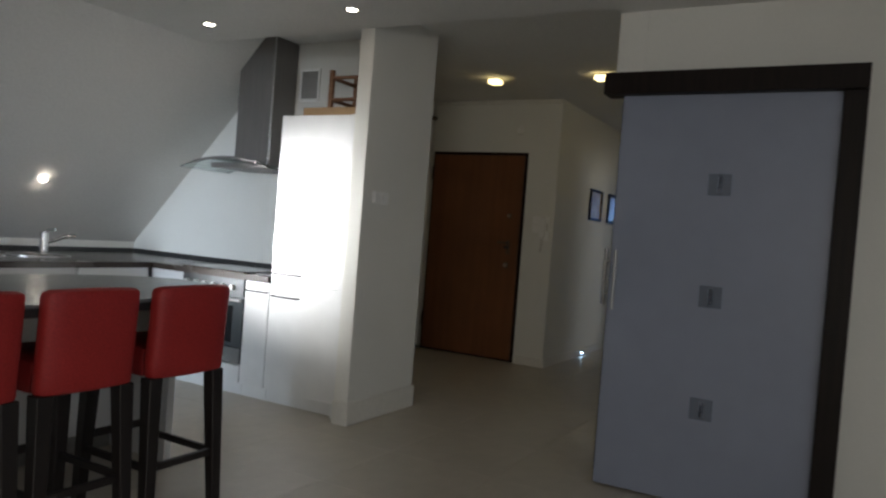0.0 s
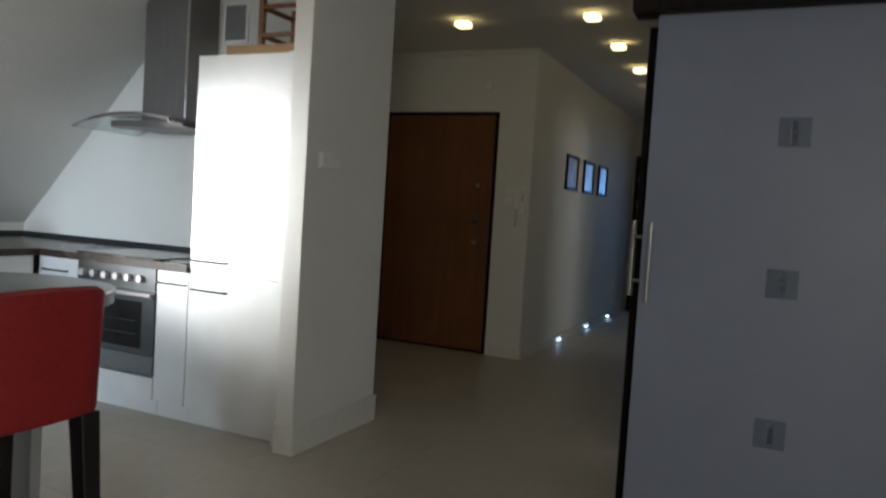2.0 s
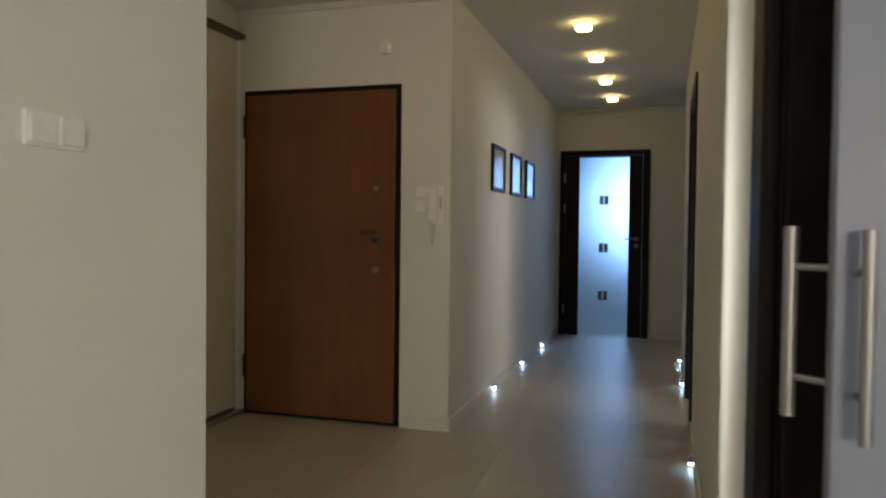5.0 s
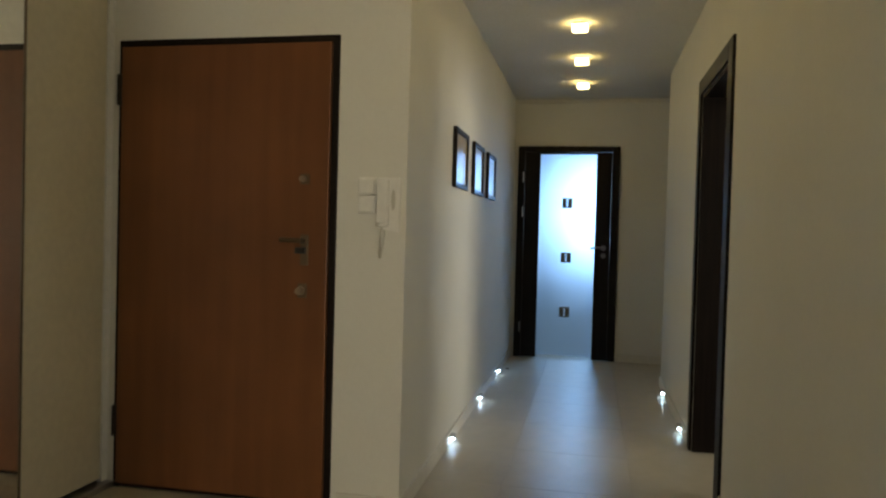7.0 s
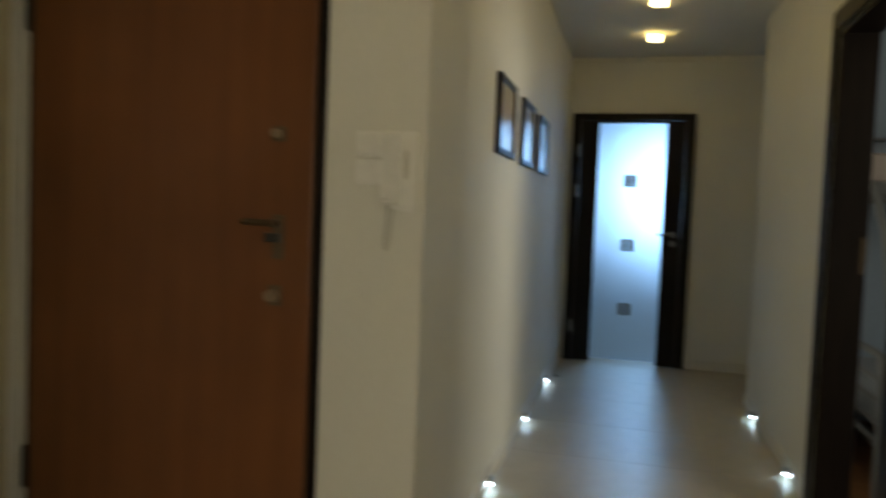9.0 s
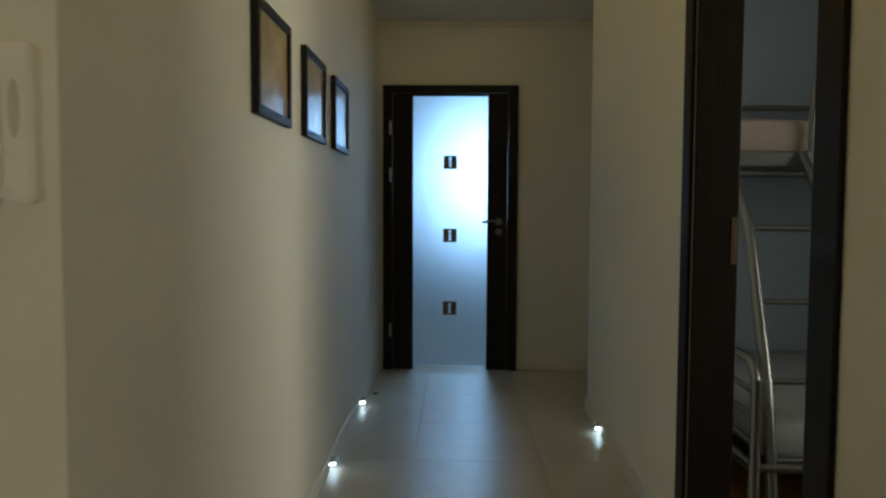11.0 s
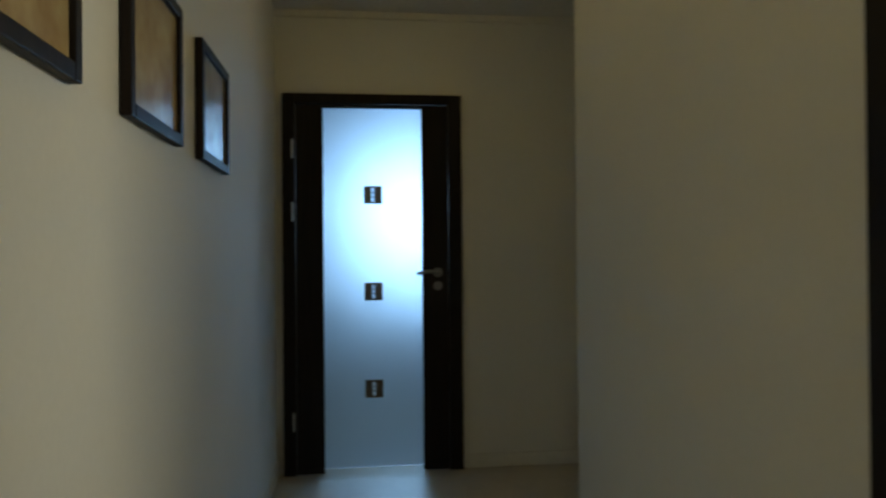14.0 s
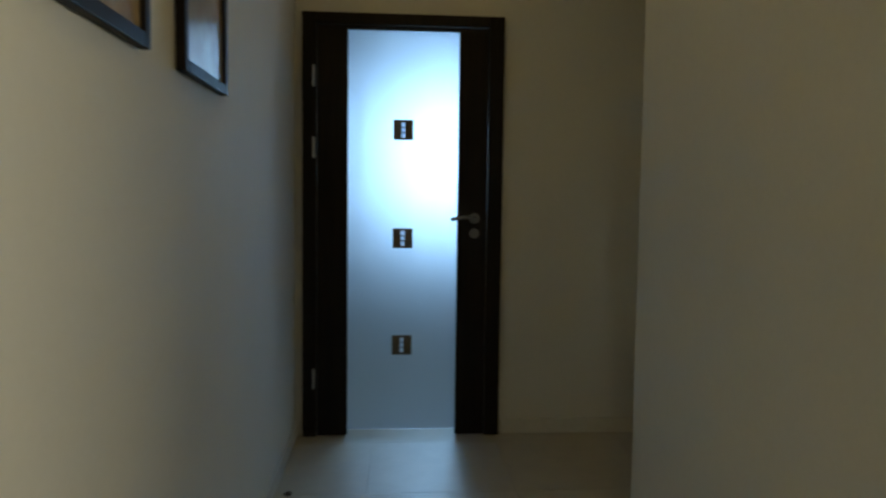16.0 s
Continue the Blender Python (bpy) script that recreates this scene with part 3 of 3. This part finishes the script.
def side_unit(y0, y1, steel=False):
    o = thing("dishwasher" if steel else "base_cupboard", (-4.7, (y0 + y1) / 2, 0), "built-in dishwasher with a steel control strip" if steel else "white base cupboard below the sink", "dishwasher" if steel else "cabinet")
    boxes("body", LAMINATE, o, ((-5.39, y0, 0.10), (-4.40, y1, CT - 0.042)), bevel=0.001)
    boxes("plinth", LAMINATE, o, ((-4.45, y0, 0.001), (-4.43, y1, 0.10)), bevel=0.001)
    boxes("door", LAMINATE, o, ((-4.399, y0 + 0.002, 0.105), (-4.38, y1 - 0.002, 0.66 if steel else 0.772)), bevel=0.003)
    if steel:
        boxes("control_panel", STEEL, o, ((-4.399, y0 + 0.002, 0.663), (-4.38, y1 - 0.002, 0.772)), bevel=0.003)


side_unit(1.74, 2.38)
side_unit(2.382, 2.98, True)
side_unit(2.982, 3.53)

o = thing("sink", (-4.85, 2.9, CT), "round steel sink set in the worktop", "sink")
bm = bmesh.new()
for yy in (2.55, 3.0):
    prof = [(0.20, 0.0), (0.20, 0.006), (0.185, 0.006), (0.175, -0.005)]
    rings = [[bm.verts.new((-4.85 + r * math.cos(a), yy + r * math.sin(a), CT + z)) for a in (2 * math.pi * k / 28 for k in range(28))] for r, z in prof]
    for q, s in zip(rings, rings[1:]):
        for k in range(28):
            bm.faces.new((q[k], q[(k + 1) % 28], s[(k + 1) % 28], s[k]))
    bm.faces.new(rings[-1])
made("bowl", bm, STEEL, o, True)
o = thing("kitchen_tap", (-5.12, 3.20, CT), "chrome single-lever kitchen tap", "tap")
bm = bmesh.new()
rod(bm, (-5.12, 3.20, CT), (-5.12, 3.20, CT + 0.012), 0.034, 18)
rod(bm, (-5.12, 3.20, CT + 0.01), (-5.12, 3.20, CT + 0.15), 0.034, 18, 0.029)
made("body", bm, CHROME, o, True)
bm = bmesh.new()
tube(bm, bend([(-5.12, 3.20, CT + 0.07), (-5.07, 3.26, CT + 0.10), (-5.02, 3.32, CT + 0.135), (-4.99, 3.36, CT + 0.135)]), 0.013, 10)
made("spout", bm, CHROME, o, True)
bm = bmesh.new()
tube(bm, bend([(-5.12, 3.20, CT + 0.148), (-5.10, 3.21, CT + 0.165), (-5.04, 3.23, CT + 0.175)]), 0.010, 10)
made("lever", bm, CHROME, o, True)
o = thing("wall_socket", (-5.39, 3.1, 0.87), "white socket on the low wall", "socket")
boxes("plate", WHITEP, o, ((-5.400, 3.04, 0.858), (-5.390, 3.12, 0.895)), bevel=0.003)
o = thing("knife_block", (-5.08, 2.75, CT), "pale wooden knife block with black handled knives", "knife block")
bm = bmesh.new()
prism(bm, [(-5.15, CT), (-5.02, CT), (-5.02, CT + 0.11), (-5.09, CT + 0.18), (-5.15, CT + 0.15)], "y", 2.69, 2.80)
made("block", bm, PINE, o)
for k in range(2):
    for j in range(3):
        rods("knife_handle", DARKP, o, ((-5.07 - k * 0.03, 2.71 + 0.032 * j, CT + 0.12 + k * 0.02), (-5.02 - k * 0.03, 2.72 + 0.032 * j, CT + 0.23 + k * 0.03), 0.011))

# cooker hood with its curved glass and steel chimney
o = thing("cooker_hood", (-3.8, 4.0, 1.5), "steel chimney hood with a curved glass canopy", "cooker hood")
bm = bmesh.new()
prism(bm, [(-4.035, 1.56), (-3.697, 1.56), (-3.697, 2.495), (-3.81, 2.495), (-4.035, 2.262)], "y", 3.93, 4.178)
bmesh.ops.bevel(bm, geom=[e for e in bm.edges], offset=0.007, segments=3, affect="EDGES")
made("chimney", bm, HOODST, o)
# bright rod standing in for the highlight on the chimney's corner
rods("edge_highlight", CHROME, o, ((-3.699, 3.932, 1.60), (-3.699, 3.932, 2.49), 0.007))
bm = bmesh.new()
n = 20
top, bot = [], []
for i in range(n + 1):
    u = i / n * 2 - 1
    top.append((-3.885 + 0.445 * u, 1.525 + 0.075 * (1 - u * u)))
outline = top + [(x, z - 0.008) for x, z in reversed(top)]
prism(bm, outline, "y", 3.70, 4.176)
made("canopy", bm, HOODGLASS, o, True)
boxes("filter_box", HOODST, o, ((-4.11, 3.78, 1.53), (-3.56, 4.17, 1.565)), bevel=0.004)
bm = bmesh.new()
mid = top[3:-3]
prism(bm, [(x, z + 0.003) for x, z in mid] + [(x, z - 0.012) for x, z in reversed(mid)], "y", 3.694, 3.712)
made("front_rim", bm, HOODST, o, True)

o = thing("air_vent", (-3.57, 4.175, 2.19), "white framed grey ventilation grille", "vent")
boxes("frame", WHITEP, o, ((-3.665, 4.166, 2.07), (-3.645, 4.18, 2.31)), ((-3.495, 4.166, 2.07), (-3.475, 4.18, 2.31)), ((-3.645, 4.166, 2.29), (-3.495, 4.18, 2.31)), ((-3.645, 4.166, 2.07), (-3.495, 4.18, 2.09)), bevel=0.003)
boxes("slat", STEEL, o, *[((-3.645, 4.168, 2.095 + k * 0.0165), (-3.495, 4.178, 2.106 + k * 0.0165)) for k in range(12)], bevel=0.002)

# wooden rack and box on the tall cupboard
o = thing("wooden_rack", (-2.85, 3.85, 1.853), "small pale wooden wine rack on the cupboard", "rack")
for y in (3.72, 3.98):
    for x in (-3.00, -2.66):
        boxes("post", RACKWOOD, o, ((x - 0.014, y - 0.014, 1.924), (x + 0.014, y + 0.014, 2.17)), bevel=0.003)
bm = bmesh.new()
for z in (1.98, 2.12):
    for y in (3.72, 3.98):
        rod(bm, (-3.0, y, z), (-2.66, y, z), 0.012, 10)
    for x in (-3.0, -2.66):
        rod(bm, (x, 3.72, z), (x, 3.98, z), 0.012, 10)
made("rail", bm, RACKWOOD, o, True)
o = thing("flat_box", (-2.95, 3.85, 1.853), "flat brown cardboard box on the tall cupboard", "box")
boxes("carton", CARD, o, ((-3.17, 3.66, 1.854), (-2.63, 4.10, 1.922)), bevel=0.003)

# bar table
o = thing("bar_table", (-2.75, 1.4, 0), "grey topped oval breakfast bar on white panels", "table")
outline = []
for k in range(48):
    a = 2 * math.pi * k / 48
    c, s = math.cos(a), math.sin(a)
    outline.append((-2.76 + 0.50 * math.copysign(abs(c) ** 0.72, c), 1.40 + 1.14 * math.copysign(abs(s) ** 0.72, s)))
bm = bmesh.new()
prism(bm, outline, "z", 0.836, 0.85)
bmesh.ops.bevel(bm, geom=[e for e in bm.edges if abs(e.verts[0].co.z - e.verts[1].co.z) < 1e-4], offset=0.004, segments=1, affect="EDGES")
made("table_top", bm, GREYTOP, o, True)
bm = bmesh.new()
prism(bm, [(-2.76 + (x + 2.76) * 0.992, 1.40 + (y - 1.40) * 0.996) for x, y in outline], "z", 0.806, 0.836)
made("edge_band", bm, DARKP, o, True)
boxes("panel", LAMINATE, o, ((-3.18, 0.45, 0.09), (-3.12, 2.36, 0.806)), ((-3.18, 2.37, 0.002), (-2.75, 2.41, 0.806)), bevel=0.003)
boxes("plinth", STEEL, o, ((-3.17, 0.45, 0.002), (-3.13, 2.36, 0.09)), bevel=0.002)


# bar stools
def bar_stool(x, y):
    o = thing("bar_stool", (x, y, 0), "red upholstered bar stool with dark wooden legs", "bar stool", "red stools at the breakfast bar")
    w, dp = 0.175, 0.38
    bm = bmesh.new()
    box(bm, (x - 0.045, y - w, 0.55), (x + 0.02, y + w, 0.898), 0.022)
    bmesh.ops.subdivide_edges(bm, edges=[e for e in bm.edges if e.calc_length() > 0.2], cuts=6, use_grid_fill=True)
    for v in bm.verts:
        v.co.x += 0.016 * (1 - ((v.co.y - y) / w) ** 2) + 0.02 * (v.co.z - 0.55) / 0.35
        v.co.z += 0.006 * math.cos((v.co.y - y) / w * 1.5) if v.co.z > 0.7 else 0
    made("backrest", bm, RED, o, True)
    bm = bmesh.new()
    box(bm, (x - dp, y - w, 0.55), (x - 0.04, y + w, 0.665), 0.025)
    made("seat", bm, RED, o, True)
    for dx, dy in ((0.0, 1), (0.0, -1), (-dp + 0.03, 1), (-dp + 0.03, -1)):
        bm = bmesh.new()
        yy, out = y + dy * (w - 0.024), dy * 0.014
        xs = 0.035 if dx == 0 else -0.015
        h0, h1 = 0.021, 0.029
        lower = [bm.verts.new((x + dx + xs + a * h0 - 0.01, yy + out + b * h0, 0.002)) for a, b in ((-1, -1), (1, -1), (1, 1), (-1, 1))]
        upper = [bm.verts.new((x + dx + a * h1 - 0.01, yy + b * h1, 0.555)) for a, b in ((-1, -1), (1, -1), (1, 1), (-1, 1))]
        bm.faces.new(lower[::-1]), bm.faces.new(upper)
        for k in range(4):
            bm.faces.new((lower[k], lower[(k + 1) % 4], upper[(k + 1) % 4], upper[k]))
        bmesh.ops.bevel(bm, geom=[e for e in bm.edges], offset=0.003, segments=1, affect="EDGES")
        made("leg", bm, LEGS, o)
    boxes("stretcher", LEGS, o, ((x - dp + 0.01, y - w + 0.005, 0.20), (x + 0.015, y - w + 0.025, 0.228)), ((x - dp + 0.01, y + w - 0.025, 0.20), (x + 0.015, y + w - 0.005, 0.228)), ((x - dp - 0.005, y - w + 0.02, 0.25), (x - dp + 0.02, y + w - 0.02, 0.278)), ((x + 0.0, y - w + 0.02, 0.20), (x + 0.022, y + w - 0.02, 0.228)), bevel=0.003)
    return o


stool = bar_stool(-2.24, 2.01)
for y in (1.58, 1.165):
    copy_thing(stool, pose(-2.24, y, 0))


# ---- lamps ----
def ceiling_lamp(x, y):
    """A square glass downlight under a small base."""
    o = thing("ceiling_lamp", (x, y, HIGH), "small square lit glass ceiling lamp", "ceiling lamp", "square lamps along the hall ceiling")
    boxes("base", ALU, o, ((x - 0.04, y - 0.04, HIGH - 0.014), (x + 0.04, y + 0.04, HIGH)), bevel=0.003)
    boxes("glass", WARM, o, ((x - 0.048, y - 0.048, HIGH - 0.048), (x + 0.048, y + 0.048, HIGH - 0.014)), bevel=0.010)
    return o


lamp = ceiling_lamp(-1.79, 5.48)
copy_thing(lamp, pose(-2.70, 5.48, HIGH))
for k in range(1, 6):
    copy_thing(lamp, pose(-1.79, 5.42 + 0.882 * k, HIGH))


def spot(x, y):
    o = thing("recessed_spot", (x, y, LOW), "round lit recessed ceiling spot", "ceiling spot", "recessed spots in the living-room ceiling")
    bm = bmesh.new()
    prof = [(0.028, -0.001), (0.034, -0.006), (0.044, -0.004), (0.045, 0.0)]
    rings = [[bm.verts.new((x + r * math.cos(a), y + r * math.sin(a), LOW + z)) for a in (2 * math.pi * k / 24 for k in range(24))] for r, z in prof]
    for q, s in zip(rings, rings[1:]):
        for k in range(24):
            bm.faces.new((q[k], q[(k + 1) % 24], s[(k + 1) % 24], s[k]))
    made("ring", bm, CHROME, o, True)
    rods("bulb", SPOT, o, ((x, y, LOW - 0.004), (x, y, LOW - 0.001), 0.029), seg=20)
    return o


first = spot(-3.53, 3.16)
copy_thing(first, pose(-2.45, 3.16, LOW))
# one more in the slope
turned = copy_thing(first, pose(-4.955, 3.06, 1.344, 0, 45, 0))
tagged(turned, "round lit spot set in the sloping ceiling")


def step_light(x, y, into):
    """A small cold light low on the wall; into: +1 shines to +x."""
    o = thing("step_light", (x, y, 0.06), "small cold white light at the skirting", "floor light", "little lights along the skirting")
    boxes("shell", CHROME, o, ((min(x, x + 0.026 * into), y - 0.016, 0.038), (max(x, x + 0.026 * into), y + 0.016, 0.062)), bevel=0.004)
    boxes("led", LED, o, ((min(x + 0.004 * into, x + 0.022 * into), y - 0.010, 0.028), (max(x + 0.004 * into, x + 0.022 * into), y + 0.010, 0.038)), bevel=0.001)
    return o


left = step_light(XL + T, 7.47, 1)
for y in (8.53, 9.56):
    copy_thing(left, pose(XL + T, y, 0.06))
right = step_light(XR - T, 8.08, -1)
for y in (9.10, 6.13, 5.05):
    copy_thing(right, pose(XR - T, y, 0.06))


# ---- wall things ----
def picture(y0, y1, z0, z1):
    o = thing("picture", (XL, (y0 + y1) / 2, z0), "sepia print in a dark wooden frame", "picture", "three pictures on the corridor wall")
    f, t = 0.028, 0.024
    boxes("frame", WENGE, o, ((XL + 0.002, y0, z0), (XL + t, y0 + f, z1)), ((XL + 0.002, y1 - f, z0), (XL + t, y1, z1)), ((XL + 0.002, y0 + f, z0), (XL + t, y1 - f, z0 + f)), ((XL + 0.002, y0 + f, z1 - f), (XL + t, y1 - f, z1)), bevel=0.003)
    boxes("print", SEPIA, o, ((XL + 0.003, y0 + f, z0 + f), (XL + 0.014, y1 - f, z1 - f)), bevel=0)
    return o


pic = picture(7.36, 7.765, 1.437, 1.765)
copy_thing(pic, pose(XL, 8.205, 1.437))
copy_thing(pic, pose(XL, 8.835, 1.44))

o = thing("intercom", (-2.505, YE, 1.18), "white wall intercom phone with a hanging cord", "intercom")
bm = bmesh.new()
prism(bm, [(-2.553, 1.196), (-2.500, 1.186), (-2.457, 1.180), (-2.457, 1.404), (-2.553, 1.404)], "y", YE - 0.030, YE)
bmesh.ops.bevel(bm, geom=list(bm.edges), offset=0.004, segments=2, affect="EDGES")
made("base", bm, WHITEP, o)
bm = bmesh.new()
outline = [(YE - 0.030, 1.200), (YE - 0.052, 1.198), (YE - 0.066, 1.212), (YE - 0.064, 1.245), (YE - 0.056, 1.300), (YE - 0.064, 1.355), (YE - 0.066, 1.390), (YE - 0.052, 1.403), (YE - 0.030, 1.402)]
prism(bm, outline, "x", -2.547, -2.497)
bmesh.ops.bevel(bm, geom=list(bm.edges), offset=0.007, segments=3, affect="EDGES")
made("receiver", bm, WHITEP, o, True)
# darker oval in the cord's colour, for the shade in the finger recess
bm = bmesh.new()
bmesh.ops.create_uvsphere(bm, u_segments=16, v_segments=8, radius=1, matrix=Matrix.Translation((-2.482, YE - 0.0305, 1.312)) @ Matrix.Diagonal((0.009, 0.002, 0.042, 1)))
made("recess_shade", bm, CORD, o, True)
bm = bmesh.new()
tube(bm, bend([(-2.524, YE - 0.045, 1.20), (-2.528, YE - 0.042, 1.16), (-2.536, YE - 0.032, 1.10), (-2.536, YE - 0.024, 1.075), (-2.530, YE - 0.016, 1.10), (-2.522, YE - 0.012, 1.195)]), 0.0045, 8)
made("cord", bm, CORD, o, True)


def switch(name, lo, hi, label, split, count=2):
    """A white plate with one or two rockers."""
    o = thing(name, [(a + b) / 2 for a, b in zip(lo, hi)], label, "light switch")
    boxes("plate", WHITEP, o, (lo, hi), bevel=0.003)
    g, p0, p1 = 0.008, [], []
    for k in range(count):
        a, b = list(lo), list(hi)
        mid = (lo[split] + hi[split]) / 2
        if count == 1:
            pass
        elif k:
            a[split] = mid
        else:
            b[split] = mid
        for i in range(3):
            if hi[i] - lo[i] > 0.02:
                a[i], b[i] = a[i] + g, b[i] - g
            elif i == 0:
                a[i], b[i] = b[i], b[i] + 0.008
            else:
                a[i], b[i] = a[i] - 0.008, a[i]
        boxes("rocker", WHITEP, o, (tuple(a), tuple(b)), bevel=0.002)


switch("light_switch", (-2.638, YE - 0.014, 1.332), (-2.562, YE, 1.405), "white light switch beside the intercom", 2, 1)
switch("light_switch", (-2.638, YE - 0.014, 1.254), (-2.562, YE, 1.326), "white light switch below another one", 2, 1)
switch("light_switch", (-2.525, 3.585, 1.325), (-2.515, 3.745, 1.40), "white double light switch on the pier", 1)
o = thing("alarm_sensor", (-2.83, YE, 2.18), "small white corner alarm sensor", "sensor")
boxes("body", WHITEP, o, ((-2.86, YE - 0.04, 2.17), (-2.80, YE, 2.235)), bevel=0.012)
boxes("bracket", WHITEP, o, ((-2.842, YE - 0.02, 2.235), (-2.818, YE, 2.26)), bevel=0.004)

for x, y, s in ((-3.67, 5.74, 0.022), (-2.37, 9.87, 0.024)):
    bm = bmesh.new()
    bmesh.ops.create_icosphere(bm, subdivisions=2, radius=s)
    for v in bm.verts:
        v.co *= 0.7 + 0.5 * noise.noise(v.co * 60)
        v.co.z = abs(v.co.z) * 0.5 + 0.001
    bmesh.ops.translate(bm, verts=bm.verts, vec=(x, y, 0))
    tagged(made("dry_crumb", bm, DEBRIS, None, True), "small dry brown crumb on the floor tiles", "debris")

# ---- bedroom ----
setting("floor_bedroom", PARQUET, ((-0.975, 5.0, -0.004), (2.4, 9.4, 0.003)), label="reddish wooden bedroom floor")
o = thing("bunk_bed", (0.1, 8.9, 0), "silver tubular metal bunk bed with a curved ladder", "bunk bed")
X0, X1, Y0, Y1, YL = -0.81, 1.19, 8.42, 9.32, 7.885   # the lower bunk is wider, to YL
for x, y, z in ((X0, Y1, 1.62), (X1, Y1, 1.62), (X0, YL, 0.58), (X1, YL, 0.58)):
    rods("post", TUBE, o, ((x, y, 0.003), (x, y, z), 0.020))
rods("post", TUBE, o, ((X1, Y0, 0.27), (X1, Y0, 1.62), 0.020))
boxes("side_rail", TUBE, o, ((X0, Y0 - 0.015, 1.35), (X1, Y0 + 0.015, 1.42)), ((X0, Y1 - 0.015, 1.35), (X1, Y1 + 0.015, 1.42)), ((X0 - 0.015, Y0, 1.35), (X0 + 0.015, Y1, 1.42)), ((X1 - 0.015, Y0, 1.35), (X1 + 0.015, Y1, 1.42)), bevel=0.008)
for p, q, thick in (((X0, Y0, 1.325), (X1, Y0, 1.325), 0.013), ((X0, YL, 0.265), (X1, YL, 0.265), 0.018), ((X0, Y1, 0.265), (X1, Y1, 0.265), 0.018), ((X1, YL, 0.265), (X1, Y1, 0.265), 0.018), ((X0, Y1, 1.72), (X1, Y1, 1.72), 0.013), ((X0, YL, 0.265), (X0, Y1, 0.265), 0.022)):
    rods("cross_rail", TUBE, o, (p, q, thick))
bm = bmesh.new()
tube(bm, bend([(-0.39, Y0, 1.40), (-0.39, Y0, 1.55), (-0.385, Y0, 1.69), (-0.36, Y0, 1.735), (-0.31, Y0, 1.75), (0.4, Y0, 1.75), (1.0, Y0, 1.75), (X1, Y0, 1.60)], 6), 0.013)
made("guard_rail", bm, TUBE, o, True)
rods("guard_bar", TUBE, o, *[((-0.385, Y0, z), (X1, Y0, z), 0.008) for z in (1.664, 1.597, 1.494)])
for x in (-0.748, -0.435):
    bm = bmesh.new()
    tube(bm, bend([(x, 8.42, 1.405), (x, 8.39, 1.385), (x, 8.26, 1.25), (x, 8.15, 1.105), (x, 8.05, 0.835), (x, 7.95, 0.56), (x, 7.90, 0.32), (x, 7.86, 0.004)], 6), 0.021, 12)
    made("ladder_rail", bm, TUBE, o, True)
for y, z in ((8.15, 1.105), (8.05, 0.835), (7.95, 0.56), (7.895, 0.29)):
    rods("rung", TUBE, o, ((-0.748, y, z), (-0.435, y, z), 0.012))
bm = bmesh.new()
tube(bm, bend([(X0, YL, 0.50), (X0, YL + 0.005, 0.57), (X0, YL + 0.04, 0.625), (X0, YL + 0.11, 0.643), (X0, YL + 0.4, 0.643), (X0, Y1 - 0.3, 0.643), (X0, Y1, 0.643)], 6), 0.018, 12)
made("foot_hoop", bm, TUBE, o, True)
for z in (0.535, 0.445, 0.348):
    bm = bmesh.new()
    tube(bm, bend([(X0, YL, z - 0.05), (X0, YL + 0.03, z - 0.012), (X0, YL + 0.10, z), (X0, Y1 - 0.2, z), (X0, Y1, z)], 5), 0.012, 10)
    made("foot_bar", bm, TUBE, o, True)


def mattress(name, front, z0, z1, mat, label):
    bm = bmesh.new()
    box(bm, (X0 + 0.03, front + 0.03, z0), (X1 - 0.03, Y1 - 0.03, z1), 0.04)
    bmesh.ops.subdivide_edges(bm, edges=[e for e in bm.edges if e.calc_length() > 0.3], cuts=10, use_grid_fill=True)
    for v in bm.verts:
        if v.co.z > (z0 + z1) / 2:
            v.co.z += 0.02 * noise.noise(v.co * 5)
    tagged(made(name, bm, mat, None, True), label, "mattress")


mattress("mattress", Y0, 1.40, 1.56, PINK, "pale pink covered mattress on the upper bunk")
mattress("mattress", YL, 0.282, 0.42, FABRIC, "grey covered mattress on the lower bunk")


# ---- floor tiles, last ----
S, J = 0.60, 0.0016
bm = bmesh.new()
h0, h1 = S / 2 - J / 2, S / 2 - J / 2 - 0.0008
lower = [bm.verts.new((a * h0, b * h0, -0.008)) for a, b in ((-1, -1), (1, -1), (1, 1), (-1, 1))]
edge = [bm.verts.new((a * h0, b * h0, -0.0008)) for a, b in ((-1, -1), (1, -1), (1, 1), (-1, 1))]
upper = [bm.verts.new((a * h1, b * h1, 0.0)) for a, b in ((-1, -1), (1, -1), (1, 1), (-1, 1))]
bm.faces.new(upper)
for k in range(4):
    n = (k + 1) % 4
    bm.faces.new((lower[k], lower[n], edge[n], edge[k]))
    bm.faces.new((edge[k], edge[n], upper[n], upper[k]))
tile_mesh = bpy.data.meshes.new("tile")
bm.to_mesh(tile_mesh)
bm.free()
tile_mesh.materials.append(TILE)
for i in range(-6, 7):
    for j in range(-20, 8):
        x, y = -2.06 + S * (i + 0.5), 9.27 + S * (j + 0.5)
        if -5.5 < x < 2.4 and -2.9 < y < 13.0 and not (y > 4.4 and x < -4.2) and not (x > -0.8 and 4.2 < y < 9.8):
            ob = new("tile", tile_mesh)
            ob.location, ob.parent = (x, y, 0), floor
